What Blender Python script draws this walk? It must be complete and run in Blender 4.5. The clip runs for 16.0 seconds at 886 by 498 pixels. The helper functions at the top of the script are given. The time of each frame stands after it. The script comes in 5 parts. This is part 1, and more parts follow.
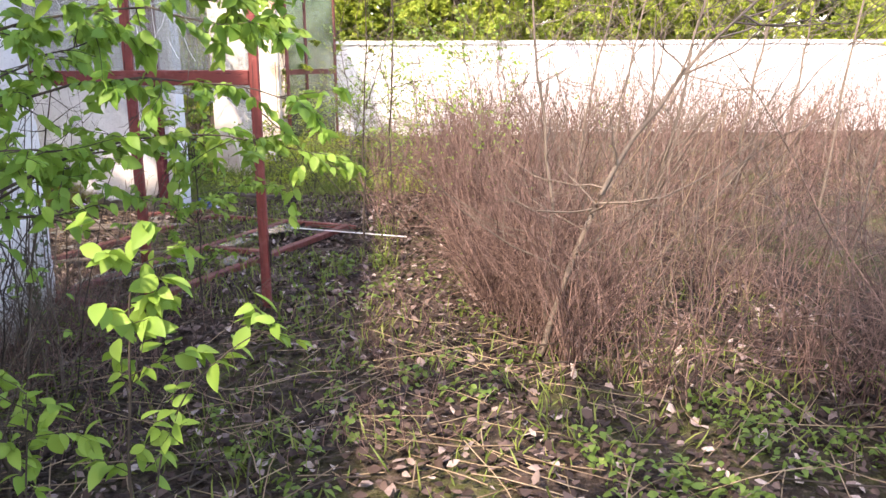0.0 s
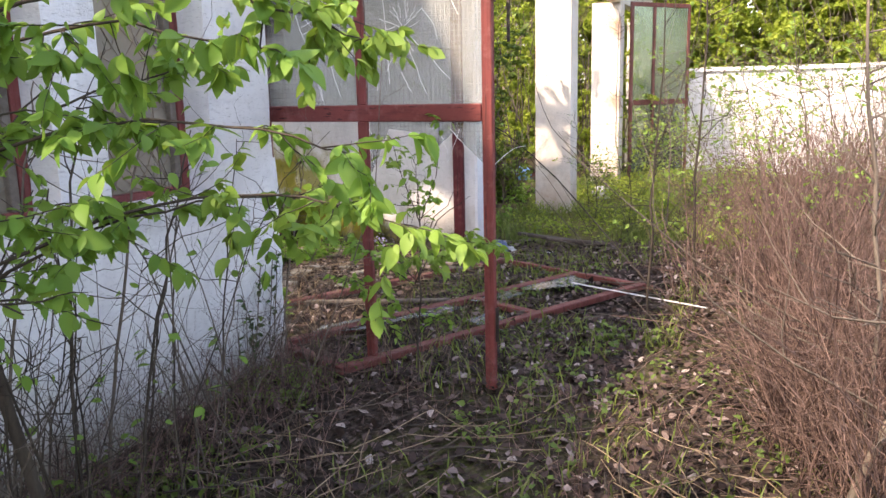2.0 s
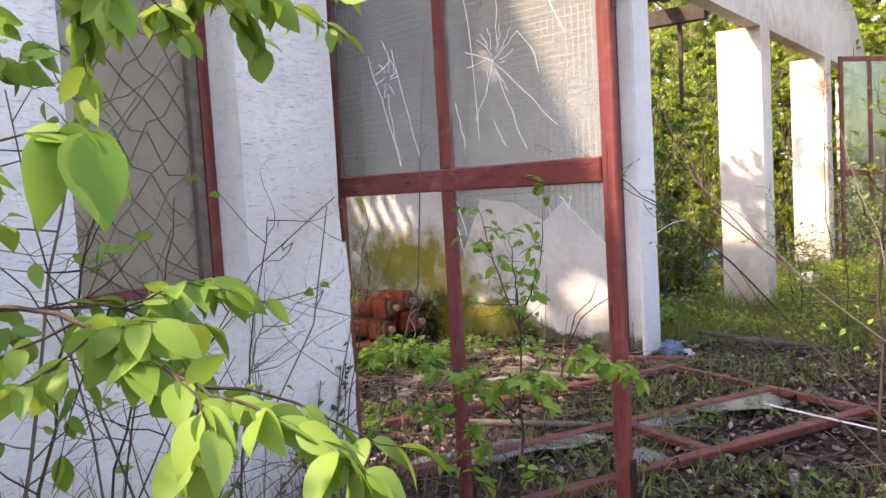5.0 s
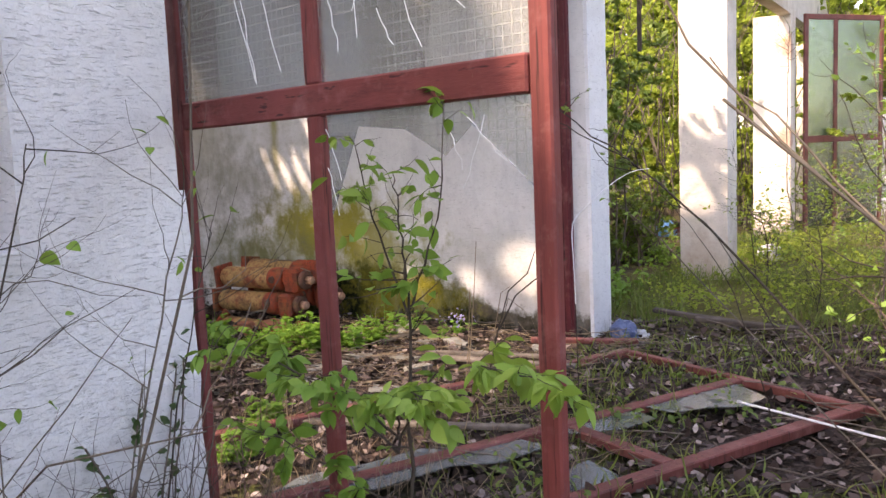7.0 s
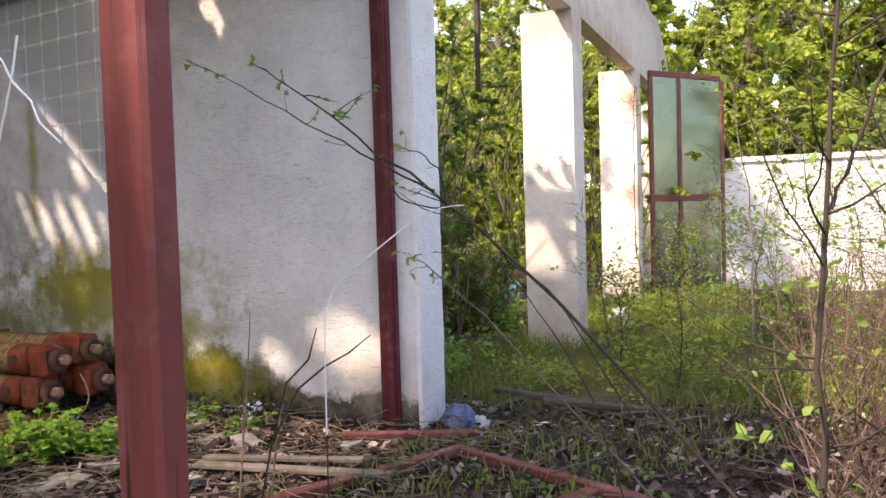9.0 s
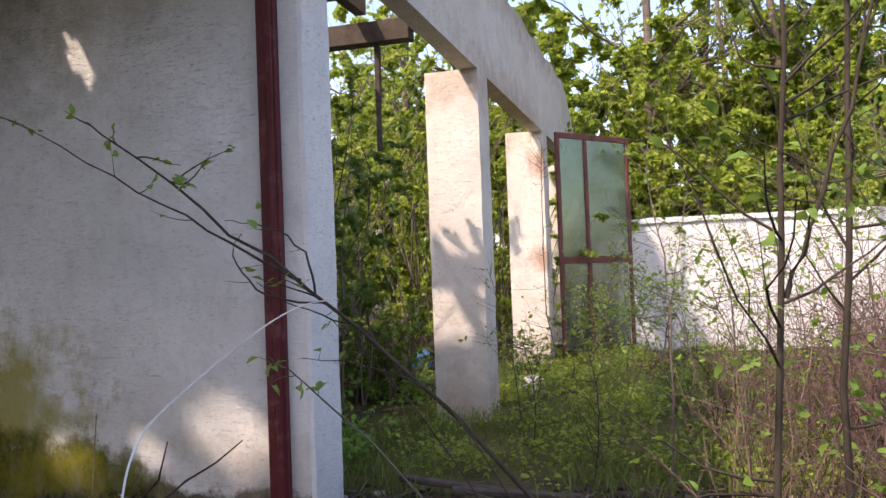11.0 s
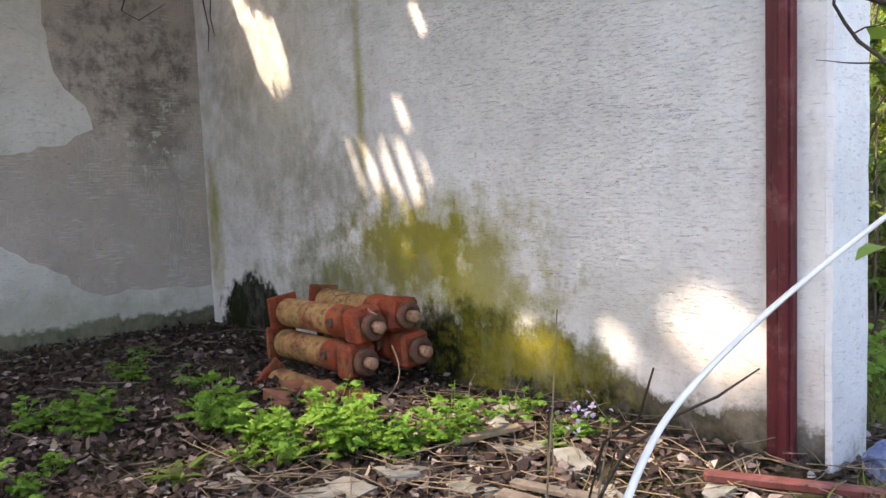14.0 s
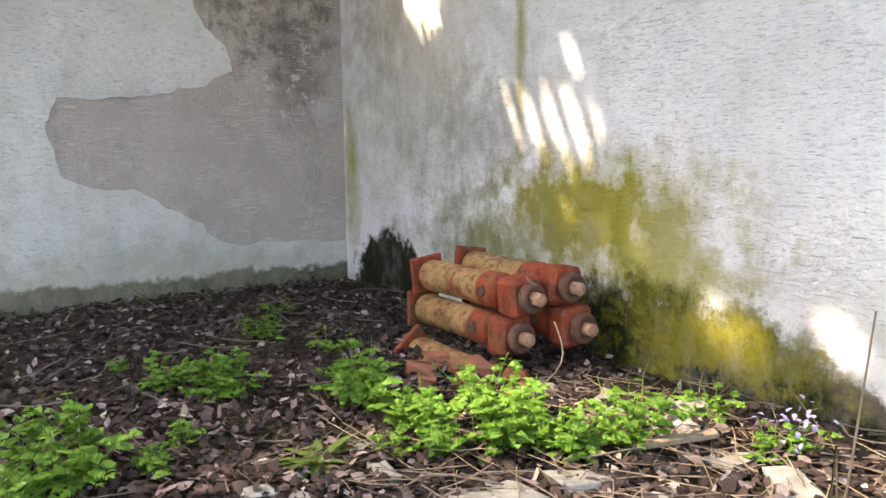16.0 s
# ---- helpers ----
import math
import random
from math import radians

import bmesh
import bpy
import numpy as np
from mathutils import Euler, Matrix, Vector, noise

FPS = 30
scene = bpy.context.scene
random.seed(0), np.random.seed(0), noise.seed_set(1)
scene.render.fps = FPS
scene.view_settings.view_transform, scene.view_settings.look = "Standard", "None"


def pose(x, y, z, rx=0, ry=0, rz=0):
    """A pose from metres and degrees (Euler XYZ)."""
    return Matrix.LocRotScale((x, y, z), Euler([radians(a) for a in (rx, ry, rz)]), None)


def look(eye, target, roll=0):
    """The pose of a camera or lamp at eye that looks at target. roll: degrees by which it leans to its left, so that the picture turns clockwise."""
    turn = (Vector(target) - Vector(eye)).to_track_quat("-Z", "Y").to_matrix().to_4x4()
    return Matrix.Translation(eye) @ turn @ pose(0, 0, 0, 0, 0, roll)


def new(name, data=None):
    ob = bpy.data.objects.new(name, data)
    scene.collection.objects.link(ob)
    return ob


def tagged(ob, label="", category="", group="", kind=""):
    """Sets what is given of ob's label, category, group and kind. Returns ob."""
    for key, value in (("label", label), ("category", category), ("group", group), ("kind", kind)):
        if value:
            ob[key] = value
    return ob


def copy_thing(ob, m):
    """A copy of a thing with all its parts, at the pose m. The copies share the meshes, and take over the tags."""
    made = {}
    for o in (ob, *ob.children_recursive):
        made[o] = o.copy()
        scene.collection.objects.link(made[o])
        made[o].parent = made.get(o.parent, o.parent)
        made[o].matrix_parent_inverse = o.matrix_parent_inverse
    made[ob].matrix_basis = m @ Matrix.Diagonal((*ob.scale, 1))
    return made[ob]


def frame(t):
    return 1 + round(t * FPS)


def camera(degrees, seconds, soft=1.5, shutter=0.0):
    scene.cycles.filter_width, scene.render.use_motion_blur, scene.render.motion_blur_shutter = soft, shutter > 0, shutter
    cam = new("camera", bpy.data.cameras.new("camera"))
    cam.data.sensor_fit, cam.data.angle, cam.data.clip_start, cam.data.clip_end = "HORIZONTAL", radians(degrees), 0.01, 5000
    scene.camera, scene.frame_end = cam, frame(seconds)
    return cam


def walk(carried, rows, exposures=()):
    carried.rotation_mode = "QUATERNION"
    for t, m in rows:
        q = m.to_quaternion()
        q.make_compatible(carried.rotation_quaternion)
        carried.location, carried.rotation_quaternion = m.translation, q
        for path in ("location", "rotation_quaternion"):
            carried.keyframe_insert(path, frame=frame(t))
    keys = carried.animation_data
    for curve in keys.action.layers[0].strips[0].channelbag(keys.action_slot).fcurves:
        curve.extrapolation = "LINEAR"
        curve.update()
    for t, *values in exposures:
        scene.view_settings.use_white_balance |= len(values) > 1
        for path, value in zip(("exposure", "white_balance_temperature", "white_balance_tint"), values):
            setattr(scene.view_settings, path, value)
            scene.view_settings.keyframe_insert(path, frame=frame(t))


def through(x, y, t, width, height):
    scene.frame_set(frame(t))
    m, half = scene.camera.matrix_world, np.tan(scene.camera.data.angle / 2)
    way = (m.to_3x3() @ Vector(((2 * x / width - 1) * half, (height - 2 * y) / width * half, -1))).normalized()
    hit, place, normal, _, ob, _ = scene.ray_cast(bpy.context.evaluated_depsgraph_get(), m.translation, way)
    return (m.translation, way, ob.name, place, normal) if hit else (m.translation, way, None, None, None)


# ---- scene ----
cam = camera(57.4, 16.0)
PATH = [
    (0, (2.31, -1.05, 1.731), (2.439, 0.892, 1.273), -0.3),
    (0.5, (2.479, -0.747, 1.72), (2.374, 1.188, 1.224), -0.7),
    (1, (2.594, -0.424, 1.739), (2.337, 1.496, 1.242), -0.8),
    (1.5, (2.827, -0.073, 1.694), (2.288, 1.8, 1.246), -1.6),
    (2, (2.921, 0.271, 1.718), (2.166, 2.085, 1.342), -1.3),
    (2.5, (2.92, 0.527, 1.755), (1.977, 2.272, 1.498), -2.0),
    (3, (2.918, 0.728, 1.735), (1.869, 2.417, 1.52), -3.2),
    (5.3, (2.628, 1.872, 1.533), (1.448, 3.48, 1.39), -3.1),
    (5.5, (2.576, 1.972, 1.513), (1.395, 3.579, 1.361), -3.0),
    (6, (2.415, 2.22, 1.482), (1.315, 3.879, 1.29), -2.9),
    (6.5, (2.337, 2.478, 1.413), (1.262, 4.151, 1.203), -2.8),
    (7, (2.287, 2.745, 1.408), (1.209, 4.415, 1.19), -2.5),
    (7.5, (2.174, 3.057, 1.365), (1.112, 4.735, 1.127), -2.4),
    (8, (2.109, 3.391, 1.352), (1.114, 5.108, 1.102), -3.2),
    (8.5, (2.067, 3.722, 1.278), (1.172, 5.503, 1.121), -2.8),
    (9, (1.986, 3.966, 1.313), (1.217, 5.811, 1.232), -1.7),
    (9.5, (1.974, 4.105, 1.387), (1.298, 5.987, 1.341), -2.1),
    (12, (1.793, 4.752, 1.384), (1.25, 6.674, 1.474), -1.9),
    (12.5, (1.748, 4.934, 1.295), (0.903, 6.747, 1.28), -2.2),
    (13, (1.686, 4.958, 1.26), (0.57, 6.615, 1.185), -1.6),
    (13.5, (1.49, 5.075, 1.29), (0.147, 6.545, 1.107), -2.7),
    (14, (1.311, 5.171, 1.301), (-0.179, 6.492, 1.119), -2.3),
    (14.5, (1.179, 5.271, 1.305), (-0.465, 6.386, 1.074), -1.8),
    (15, (1.059, 5.325, 1.298), (-0.696, 6.249, 1.039), -1.3),
    (15.5, (0.864, 5.333, 1.287), (-0.853, 6.324, 1.024), -0.4),
    (16, (0.674, 5.356, 1.257), (-0.986, 6.439, 0.983), -0.6),
]
walk(cam, [(t, look(eye, target, roll)) for t, eye, target, roll in PATH], [(0, 2.6, 7500, 22), (3, 2.25, 7900, 19), (5.5, 2.42, 8000, 24), (8, 2.4, 8100, 23), (9.5, 1.9, 7500, 21), (11.8, 1.45, 7200, 22), (12.5, 1.7, 7300, 22), (13.5, 2.4, 7600, 18), (14.5, 2.85, 7700, 16), (16, 3.25, 7800, 15)])

# ---- world, sun, exposure ----
SUN = Vector((-0.375, -0.545, 0.75)).normalized()
world = bpy.data.worlds.new("world")
scene.world = world
world.use_nodes = True
sky = world.node_tree.nodes.new("ShaderNodeTexSky")
sky.sky_type, sky.sun_disc = "NISHITA", False
sky.sun_elevation = math.asin(SUN.z)
sky.sun_rotation = math.atan2(SUN.x, SUN.y)
sky.air_density, sky.dust_density = 1.0, 2.0
world.node_tree.links.new(sky.outputs[0], world.node_tree.nodes["Background"].inputs[0])
world.node_tree.nodes["Background"].inputs[1].default_value = 0.15
sun = new("sun", bpy.data.lights.new("sun", "SUN"))
sun.data.energy, sun.data.angle, sun.data.color = 2.0, radians(1.7), (1.0, 0.90, 0.76)
sun.matrix_world = look(SUN * 30, (0, 0, 0))


# ---- materials ----
class Nodes:
    """A material with short calls for its nodes."""

    def __init__(self, name, roughness=0.85, metallic=0.0, specular=0.3):
        self.mat = bpy.data.materials.new(name)
        self.mat.use_nodes = True
        self.tree = self.mat.node_tree
        self.bsdf = self.tree.nodes["Principled BSDF"]
        self.bsdf.inputs["Roughness"].default_value = roughness
        self.bsdf.inputs["Metallic"].default_value = metallic
        self.bsdf.inputs["Specular IOR Level"].default_value = specular
        self.place = self.add("ShaderNodeNewGeometry").outputs["Position"]

    def add(self, kind):
        return self.tree.nodes.new(kind)

    def put(self, socket, value):
        if isinstance(value, bpy.types.NodeSocket):
            self.tree.links.new(value, socket)
        else:
            socket.default_value = value

    def scaled(self, v, s):
        m = self.add("ShaderNodeVectorMath")
        m.operation = "MULTIPLY"
        self.put(m.inputs[0], v)
        m.inputs[1].default_value = s
        return m.outputs[0]

    def noise(self, scale, detail=4.0, rough=0.6, stretch=(1, 1, 1), warp=0.0):
        n = self.add("ShaderNodeTexNoise")
        self.put(n.inputs["Vector"], self.scaled(self.place, stretch))
        n.inputs["Scale"].default_value, n.inputs["Detail"].default_value = scale, detail
        n.inputs["Roughness"].default_value, n.inputs["Distortion"].default_value = rough, warp
        return n.outputs["Fac"]

    def cells(self, scale, stretch=(1, 1, 1), out="Color"):
        n = self.add("ShaderNodeTexVoronoi")
        self.put(n.inputs["Vector"], self.scaled(self.place, stretch))
        n.inputs["Scale"].default_value = scale
        return n.outputs[out]

    def ramp(self, fac, *stops):
        n = self.add("ShaderNodeValToRGB")
        e = n.color_ramp.elements
        for i, (p, c) in enumerate(stops):
            k = e[i] if i < 2 else e.new(p)
            k.position = p
            k.color = (c, c, c, 1) if isinstance(c, (int, float)) else (*c, 1)
        self.put(n.inputs[0], fac)
        return n.outputs[0]

    def mix(self, fac, a, b, how="MIX"):
        n = self.add("ShaderNodeMix")
        n.data_type, n.blend_type = "RGBA", how
        self.put(n.inputs[0], fac)
        for s, v in ((n.inputs[6], a), (n.inputs[7], b)):
            self.put(s, (*v, 1) if isinstance(v, tuple) else v)
        return n.outputs[2]

    def calc(self, how, a, b=0.0, c=0.0):
        n = self.add("ShaderNodeMath")
        n.operation = how
        for s, v in zip(n.inputs, (a, b, c)):
            self.put(s, v)
        return n.outputs[0]

    def axis(self, k):
        n = self.add("ShaderNodeSeparateXYZ")
        self.put(n.inputs[0], self.place)
        return n.outputs[k]

    def spot(self, centre, size, soft=0.5, wobble=0.35, scale=5.0):
        """A ragged blot: 1 inside, 0 outside."""
        m = self.add("ShaderNodeMapping")
        m.vector_type = "TEXTURE"
        m.inputs["Location"].default_value, m.inputs["Scale"].default_value = centre, size
        self.put(m.inputs["Vector"], self.place)
        d = self.add("ShaderNodeVectorMath")
        d.operation = "LENGTH"
        self.put(d.inputs[0], m.outputs[0])
        e = self.calc("ADD", d.outputs["Value"], self.calc("MULTIPLY", self.calc("SUBTRACT", self.noise(scale, 6, 0.7), 0.5), wobble * 4))
        return self.ramp(e, (1 - soft, 1.0), (min(1.0, 1 + soft * 0.2), 0.0))

    def random(self):
        return self.add("ShaderNodeNewGeometry").outputs["Random Per Island"]

    def bump(self, height, strength=0.4, distance=0.01):
        n = self.add("ShaderNodeBump")
        n.inputs["Strength"].default_value, n.inputs["Distance"].default_value = strength, distance
        self.put(n.inputs["Height"], height)
        if self.bsdf.inputs["Normal"].links:
            self.put(n.inputs["Normal"], self.bsdf.inputs["Normal"].links[0].from_socket)
        self.put(self.bsdf.inputs["Normal"], n.outputs[0])

    def colour(self, c):
        self.put(self.bsdf.inputs["Base Color"], (*c, 1) if isinstance(c, tuple) else c)
        return self.mat


def plaster(name, light, dark, stains=()):
    """Trowelled lime plaster with short horizontal drag marks; stains: (mask centre, size, colour, soft)."""
    m = Nodes(name, 0.92, specular=0.15)
    big, fine = m.noise(0.9, 5, 0.65), m.noise(14, 5, 0.7)
    c = m.mix(m.ramp(big, (0.35, 0.0), (0.7, 1.0)), light, dark)
    c = m.mix(m.ramp(m.noise(3.5, 6, 0.75), (0.5, 0.0), (0.72, 0.45)), c, tuple(v * 0.72 for v in dark))
    c = m.mix(m.ramp(fine, (0.3, 0.3), (0.5, 0.0)), c, tuple(v * 0.75 for v in dark))
    drips = m.noise(3.0, 5, 0.7, (1, 1, 0.12))
    c = m.mix(m.ramp(drips, (0.56, 0.0), (0.8, 0.4)), c, tuple(v * 0.75 for v in dark))
    drag = m.noise(13, 6, 0.8, (1.0, 1.0, 7.0))
    c = m.mix(m.ramp(drag, (0.60, 0.0), (0.68, 0.3)), c, tuple(v * 0.6 for v in dark))
    c = m.mix(m.ramp(m.noise(55, 3, 0.6), (0.64, 0.0), (0.74, 0.35)), c, tuple(v * 0.5 for v in dark))
    dash = m.noise(20, 2, 0.5, (1.0, 1.0, 6.0))
    c = m.mix(m.ramp(dash, (0.63, 0.0), (0.71, 0.5)), c, tuple(v * 0.5 for v in dark))
    dash2 = m.noise(9, 3, 0.6, (1.0, 1.0, 9.0), 0.3)
    c = m.mix(m.ramp(dash2, (0.66, 0.0), (0.72, 0.4)), c, tuple(v * 0.5 for v in dark))
    for centre, size, tint, soft, amount, wobble in stains:
        s = m.spot(centre, size, soft, wobble)
        c = m.mix(m.calc("MULTIPLY", s, m.ramp(m.noise(7, 6, 0.7, (1, 1, 0.45)), (0.32, amount), (0.72, amount * 0.45))), c, tint)
    if name in ("plaster_old", "mortar_grey", "plaster_mossy"):
        c = m.mix(m.ramp(m.noise(2.6, 8, 0.8, (1, 1, 0.5)), (0.5, 0.0), (0.66, 0.28)), c, tuple(v * 0.55 for v in dark))
    if name == "mortar_grey":
        c = m.mix(m.ramp(m.noise(9, 5, 0.8, (1, 5, 1)), (0.62, 0.0), (0.7, 0.5)), c, (0.56, 0.55, 0.53))
        c = m.mix(m.ramp(m.noise(9, 5, 0.8, (1, 1, 6)), (0.62, 0.0), (0.7, 0.4)), c, (0.22, 0.21, 0.2))
        comb = m.calc("MULTIPLY", m.ramp(m.noise(26, 2, 0.5, (1, 0.25, 3.2)), (0.54, 0.0), (0.60, 1.0)), m.ramp(m.noise(3.2, 2, 0.5), (0.5, 0.0), (0.56, 0.75)))
        c = m.mix(comb, c, (0.60, 0.58, 0.56))
        upright = m.calc("MULTIPLY", m.ramp(m.noise(30, 2, 0.5, (1, 3.2, 0.3)), (0.56, 0.0), (0.62, 1.0)), m.ramp(m.noise(2.6, 2, 0.5, (1, 1, 0.8)), (0.53, 0.0), (0.58, 0.7)))
        c = m.mix(upright, c, (0.57, 0.56, 0.54))
        soot = m.calc("MULTIPLY", m.spot((-6, 8.0, 2.4), (0.6, 0.9, 0.75), 0.5, 0.5, 4.0), m.ramp(m.noise(7, 6, 0.75), (0.44, 0.05), (0.58, 0.7)))
        c = m.mix(soot, c, (0.12, 0.115, 0.11))
        left = m.calc("MULTIPLY", m.spot((-6, 8.2, 1.75), (0.6, 0.6, 0.5), 0.5, 0.4, 6.0), m.ramp(m.noise(8, 4, 0.7), (0.58, 0.0), (0.61, 0.85)))
        c = m.mix(left, c, (0.62, 0.61, 0.60))
    if name == "plaster_mossy":
        band = m.spot((-2.2, 8.65, 0.1), (1.2, 0.6, 0.5), 0.5, 0.4)
        c = m.mix(m.calc("MULTIPLY", band, m.ramp(m.noise(13, 5, 0.7), (0.46, 0.0), (0.62, 0.7))), c, (0.22, 0.20, 0.03))
    m.bump(m.ramp(drag, (0.57, 1.0), (0.68, 0.0)), 0.6, 0.006)
    m.bump(m.ramp(dash, (0.58, 1.0), (0.70, 0.0)), 0.6, 0.007)
    m.bump(m.ramp(dash2, (0.60, 1.0), (0.71, 0.0)), 0.6, 0.008)
    m.bump(fine, 0.8, 0.014)
    m.bump(m.noise(50, 4, 0.65), 0.7, 0.006)
    return m.colour(c)


MOSS, YELLOW, BLACKMOSS = (0.060, 0.068, 0.010), (0.30, 0.27, 0.05), (0.018, 0.020, 0.008)
EARTH = (0.16, 0.13, 0.085)
plaster_out = plaster("plaster_white", (0.86, 0.86, 0.87), (0.76, 0.76, 0.78), (
    ((-0.1, 3.0, 0.0), (0.6, 6.0, 0.22), (0.22, 0.19, 0.15), 0.6, 1.1, 0.5),
    ((-0.1, 3.0, 0.1), (0.6, 6.0, 0.6), (0.46, 0.43, 0.39), 0.9, 0.5, 0.5),
    ((-0.1, 3.2, 1.12), (0.3, 1.4, 0.12), (0.45, 0.44, 0.42), 0.7, 0.6, 0.4)))
plaster_pier = plaster("plaster_cream", (0.80, 0.74, 0.68), (0.64, 0.58, 0.52), (
    ((0.1, 14.0, 4.5), (0.7, 7.0, 0.45), (0.34, 0.24, 0.17), 0.8, 0.8, 0.5),
    ((0, 13.5, 3.2), (0.7, 3.0, 0.45), (0.42, 0.27, 0.16), 0.7, 0.7, 0.5),
    ((0, 13.5, 0.0), (0.8, 4.0, 0.7), (0.38, 0.24, 0.16), 0.7, 0.7, 0.5),
    ((0.2, 15.5, 1.5), (0.4, 0.3, 0.22), (0.36, 0.16, 0.08), 0.6, 0.8, 0.5),
    ((0.2, 15.5, 2.8), (0.4, 0.3, 0.25), (0.36, 0.16, 0.08), 0.6, 0.8, 0.5)))
plaster_room = plaster("plaster_mossy", (0.83, 0.82, 0.81), (0.70, 0.69, 0.68), (
    ((-4.8, 8.65, 1.7), (1.7, 0.6, 1.6), (0.40, 0.38, 0.28), 0.8, 0.8, 0.5),
    ((-5.3, 8.65, 2.4), (0.9, 0.6, 0.9), (0.22, 0.20, 0.15), 0.9, 0.55, 0.6),
    ((-2.75, 8.65, 0.78), (1.2, 0.6, 0.52), YELLOW, 0.8, 1.7, 0.5),
    ((-2.2, 8.65, 0.5), (0.6, 0.6, 0.3), (0.36, 0.33, 0.07), 0.8, 1.3, 0.4),
    ((-3.9, 8.65, 0.5), (1.3, 0.6, 0.45), (0.20, 0.20, 0.09), 0.8, 1.1, 0.5),
    ((-2.2, 8.65, 0.7), (0.35, 0.6, 0.45), (0.40, 0.38, 0.22), 0.8, 0.6, 0.4),
    ((-3.45, 8.65, 1.9), (0.07, 0.6, 1.3), YELLOW, 0.8, 0.9, 0.15),
    ((-5.85, 8.65, 0.9), (0.18, 0.6, 0.8), YELLOW, 0.7, 0.9, 0.3),
    ((-4.0, 8.65, 1.25), (1.2, 0.6, 0.5), (0.22, 0.21, 0.16), 0.9, 0.6, 0.7),
    ((-2.5, 8.65, 3.15), (1.5, 0.6, 0.85), (0.24, 0.225, 0.15), 0.9, 0.9, 0.5),
    ((-5.2, 8.65, 0.1), (0.65, 0.6, 0.40), BLACKMOSS, 0.25, 1.8, 0.3),
    ((-2.2, 8.65, -0.08), (1.35, 0.6, 0.60), MOSS, 0.3, 2.0, 0.22),
    ((-1.95, 8.65, 0.08), (0.85, 0.6, 0.4), (0.17, 0.155, 0.015), 0.5, 1.2, 0.35),
    ((-2.75, 8.65, 0.1), (0.45, 0.6, 0.35), BLACKMOSS, 0.5, 1.6, 0.3),
    ((-0.8, 8.65, -0.1), (1.5, 0.6, 0.30), BLACKMOSS, 0.3, 1.8, 0.35),
    ((-1.1, 8.65, 0.55), (0.6, 0.6, 0.3), (0.42, 0.42, 0.36), 0.8, 0.5, 0.5),
    ((-0.6, 8.65, 0.25), (0.8, 0.6, 0.35), (0.46, 0.38, 0.29), 0.9, 0.7, 0.5)))
plaster_back = plaster("plaster_old", (0.78, 0.79, 0.78), (0.62, 0.64, 0.60), (
    ((-6, 6.3, 0.0), (0.6, 5.0, 0.17), BLACKMOSS, 0.35, 2.0, 0.4),
    ((-6, 6.3, 0.1), (0.6, 5.0, 0.5), (0.36, 0.37, 0.27), 0.8, 0.7, 0.5),
    ((-6, 5.6, 1.2), (0.6, 0.5, 1.4), (0.42, 0.43, 0.33), 0.8, 0.7, 0.5)))
mortar = plaster("mortar_grey", (0.555, 0.51, 0.47), (0.45, 0.41, 0.38), (
    ((-6, 8.2, 1.9), (0.6, 0.35, 0.7), (0.15, 0.14, 0.13), 0.9, 0.9, 0.6),
    ((-6, 8.45, 1.5), (0.6, 0.14, 0.12), (0.6, 0.6, 0.6), 0.5, 1.2, 0.6),
    ((-6, 8.3, 0.62), (0.6, 0.05, 0.06), (0.6, 0.6, 0.6), 0.6, 1.0, 0.6),
    ((-6, 8.0, 1.1), (0.6, 0.6, 0.3), (0.42, 0.40, 0.38), 0.9, 0.7, 0.7)))
plaster_fence = plaster("plaster_fence", (0.84, 0.84, 0.85), (0.70, 0.70, 0.72))


def painted_wood(name, red, wear=0.5, run=(1, 1, 0.05)):
    m = Nodes(name, 0.6, specular=0.35)
    grain = m.noise(16, 6, 0.75, run)
    c = m.mix(m.ramp(m.noise(3, 4), (0.3, 0.0), (0.75, 1.0)), red, tuple(v * 0.6 for v in red))
    c = m.mix(m.ramp(grain, (0.50, 0.0), (0.66, 0.75)), c, tuple(v * 0.4 for v in red))
    c = m.mix(m.ramp(m.noise(40, 3, 0.6, run), (0.62, 0.0), (0.67, 0.85)), c, tuple(v * 0.15 for v in red))
    c = m.mix(m.ramp(m.noise(7, 5, 0.7), (0.52, 0.0), (0.7, 0.5)), c, (0.30, 0.14, 0.13))
    flakes = m.ramp(m.noise(16, 6, 0.75, (1, 1, 0.3)), (0.64, 0.0), (0.70, wear))
    c = m.mix(flakes, c, (0.23, 0.17, 0.12))
    m.bump(grain, 0.8, 0.006)
    return m.colour(c)


red_rail = painted_wood("red_paint_rail", (0.22, 0.052, 0.048), 0.5, (0.05, 1, 1))
red_paint = painted_wood("red_paint", (0.22, 0.052, 0.048), 0.45)
red_worn = painted_wood("red_paint_worn", (0.20, 0.062, 0.052), 0.75)
red_dark = painted_wood("dark_red_paint", (0.13, 0.020, 0.025), 0.2)


def bark(name, a, b, rough=0.9):
    m = Nodes(name, rough, specular=0.2)
    c = m.mix(m.random(), a, b)
    c = m.mix(m.ramp(m.noise(40, 4, 0.7, (1, 1, 0.3)), (0.4, 0.0), (0.7, 0.6)), c, tuple(v * 0.45 for v in a))
    return m.colour(c)


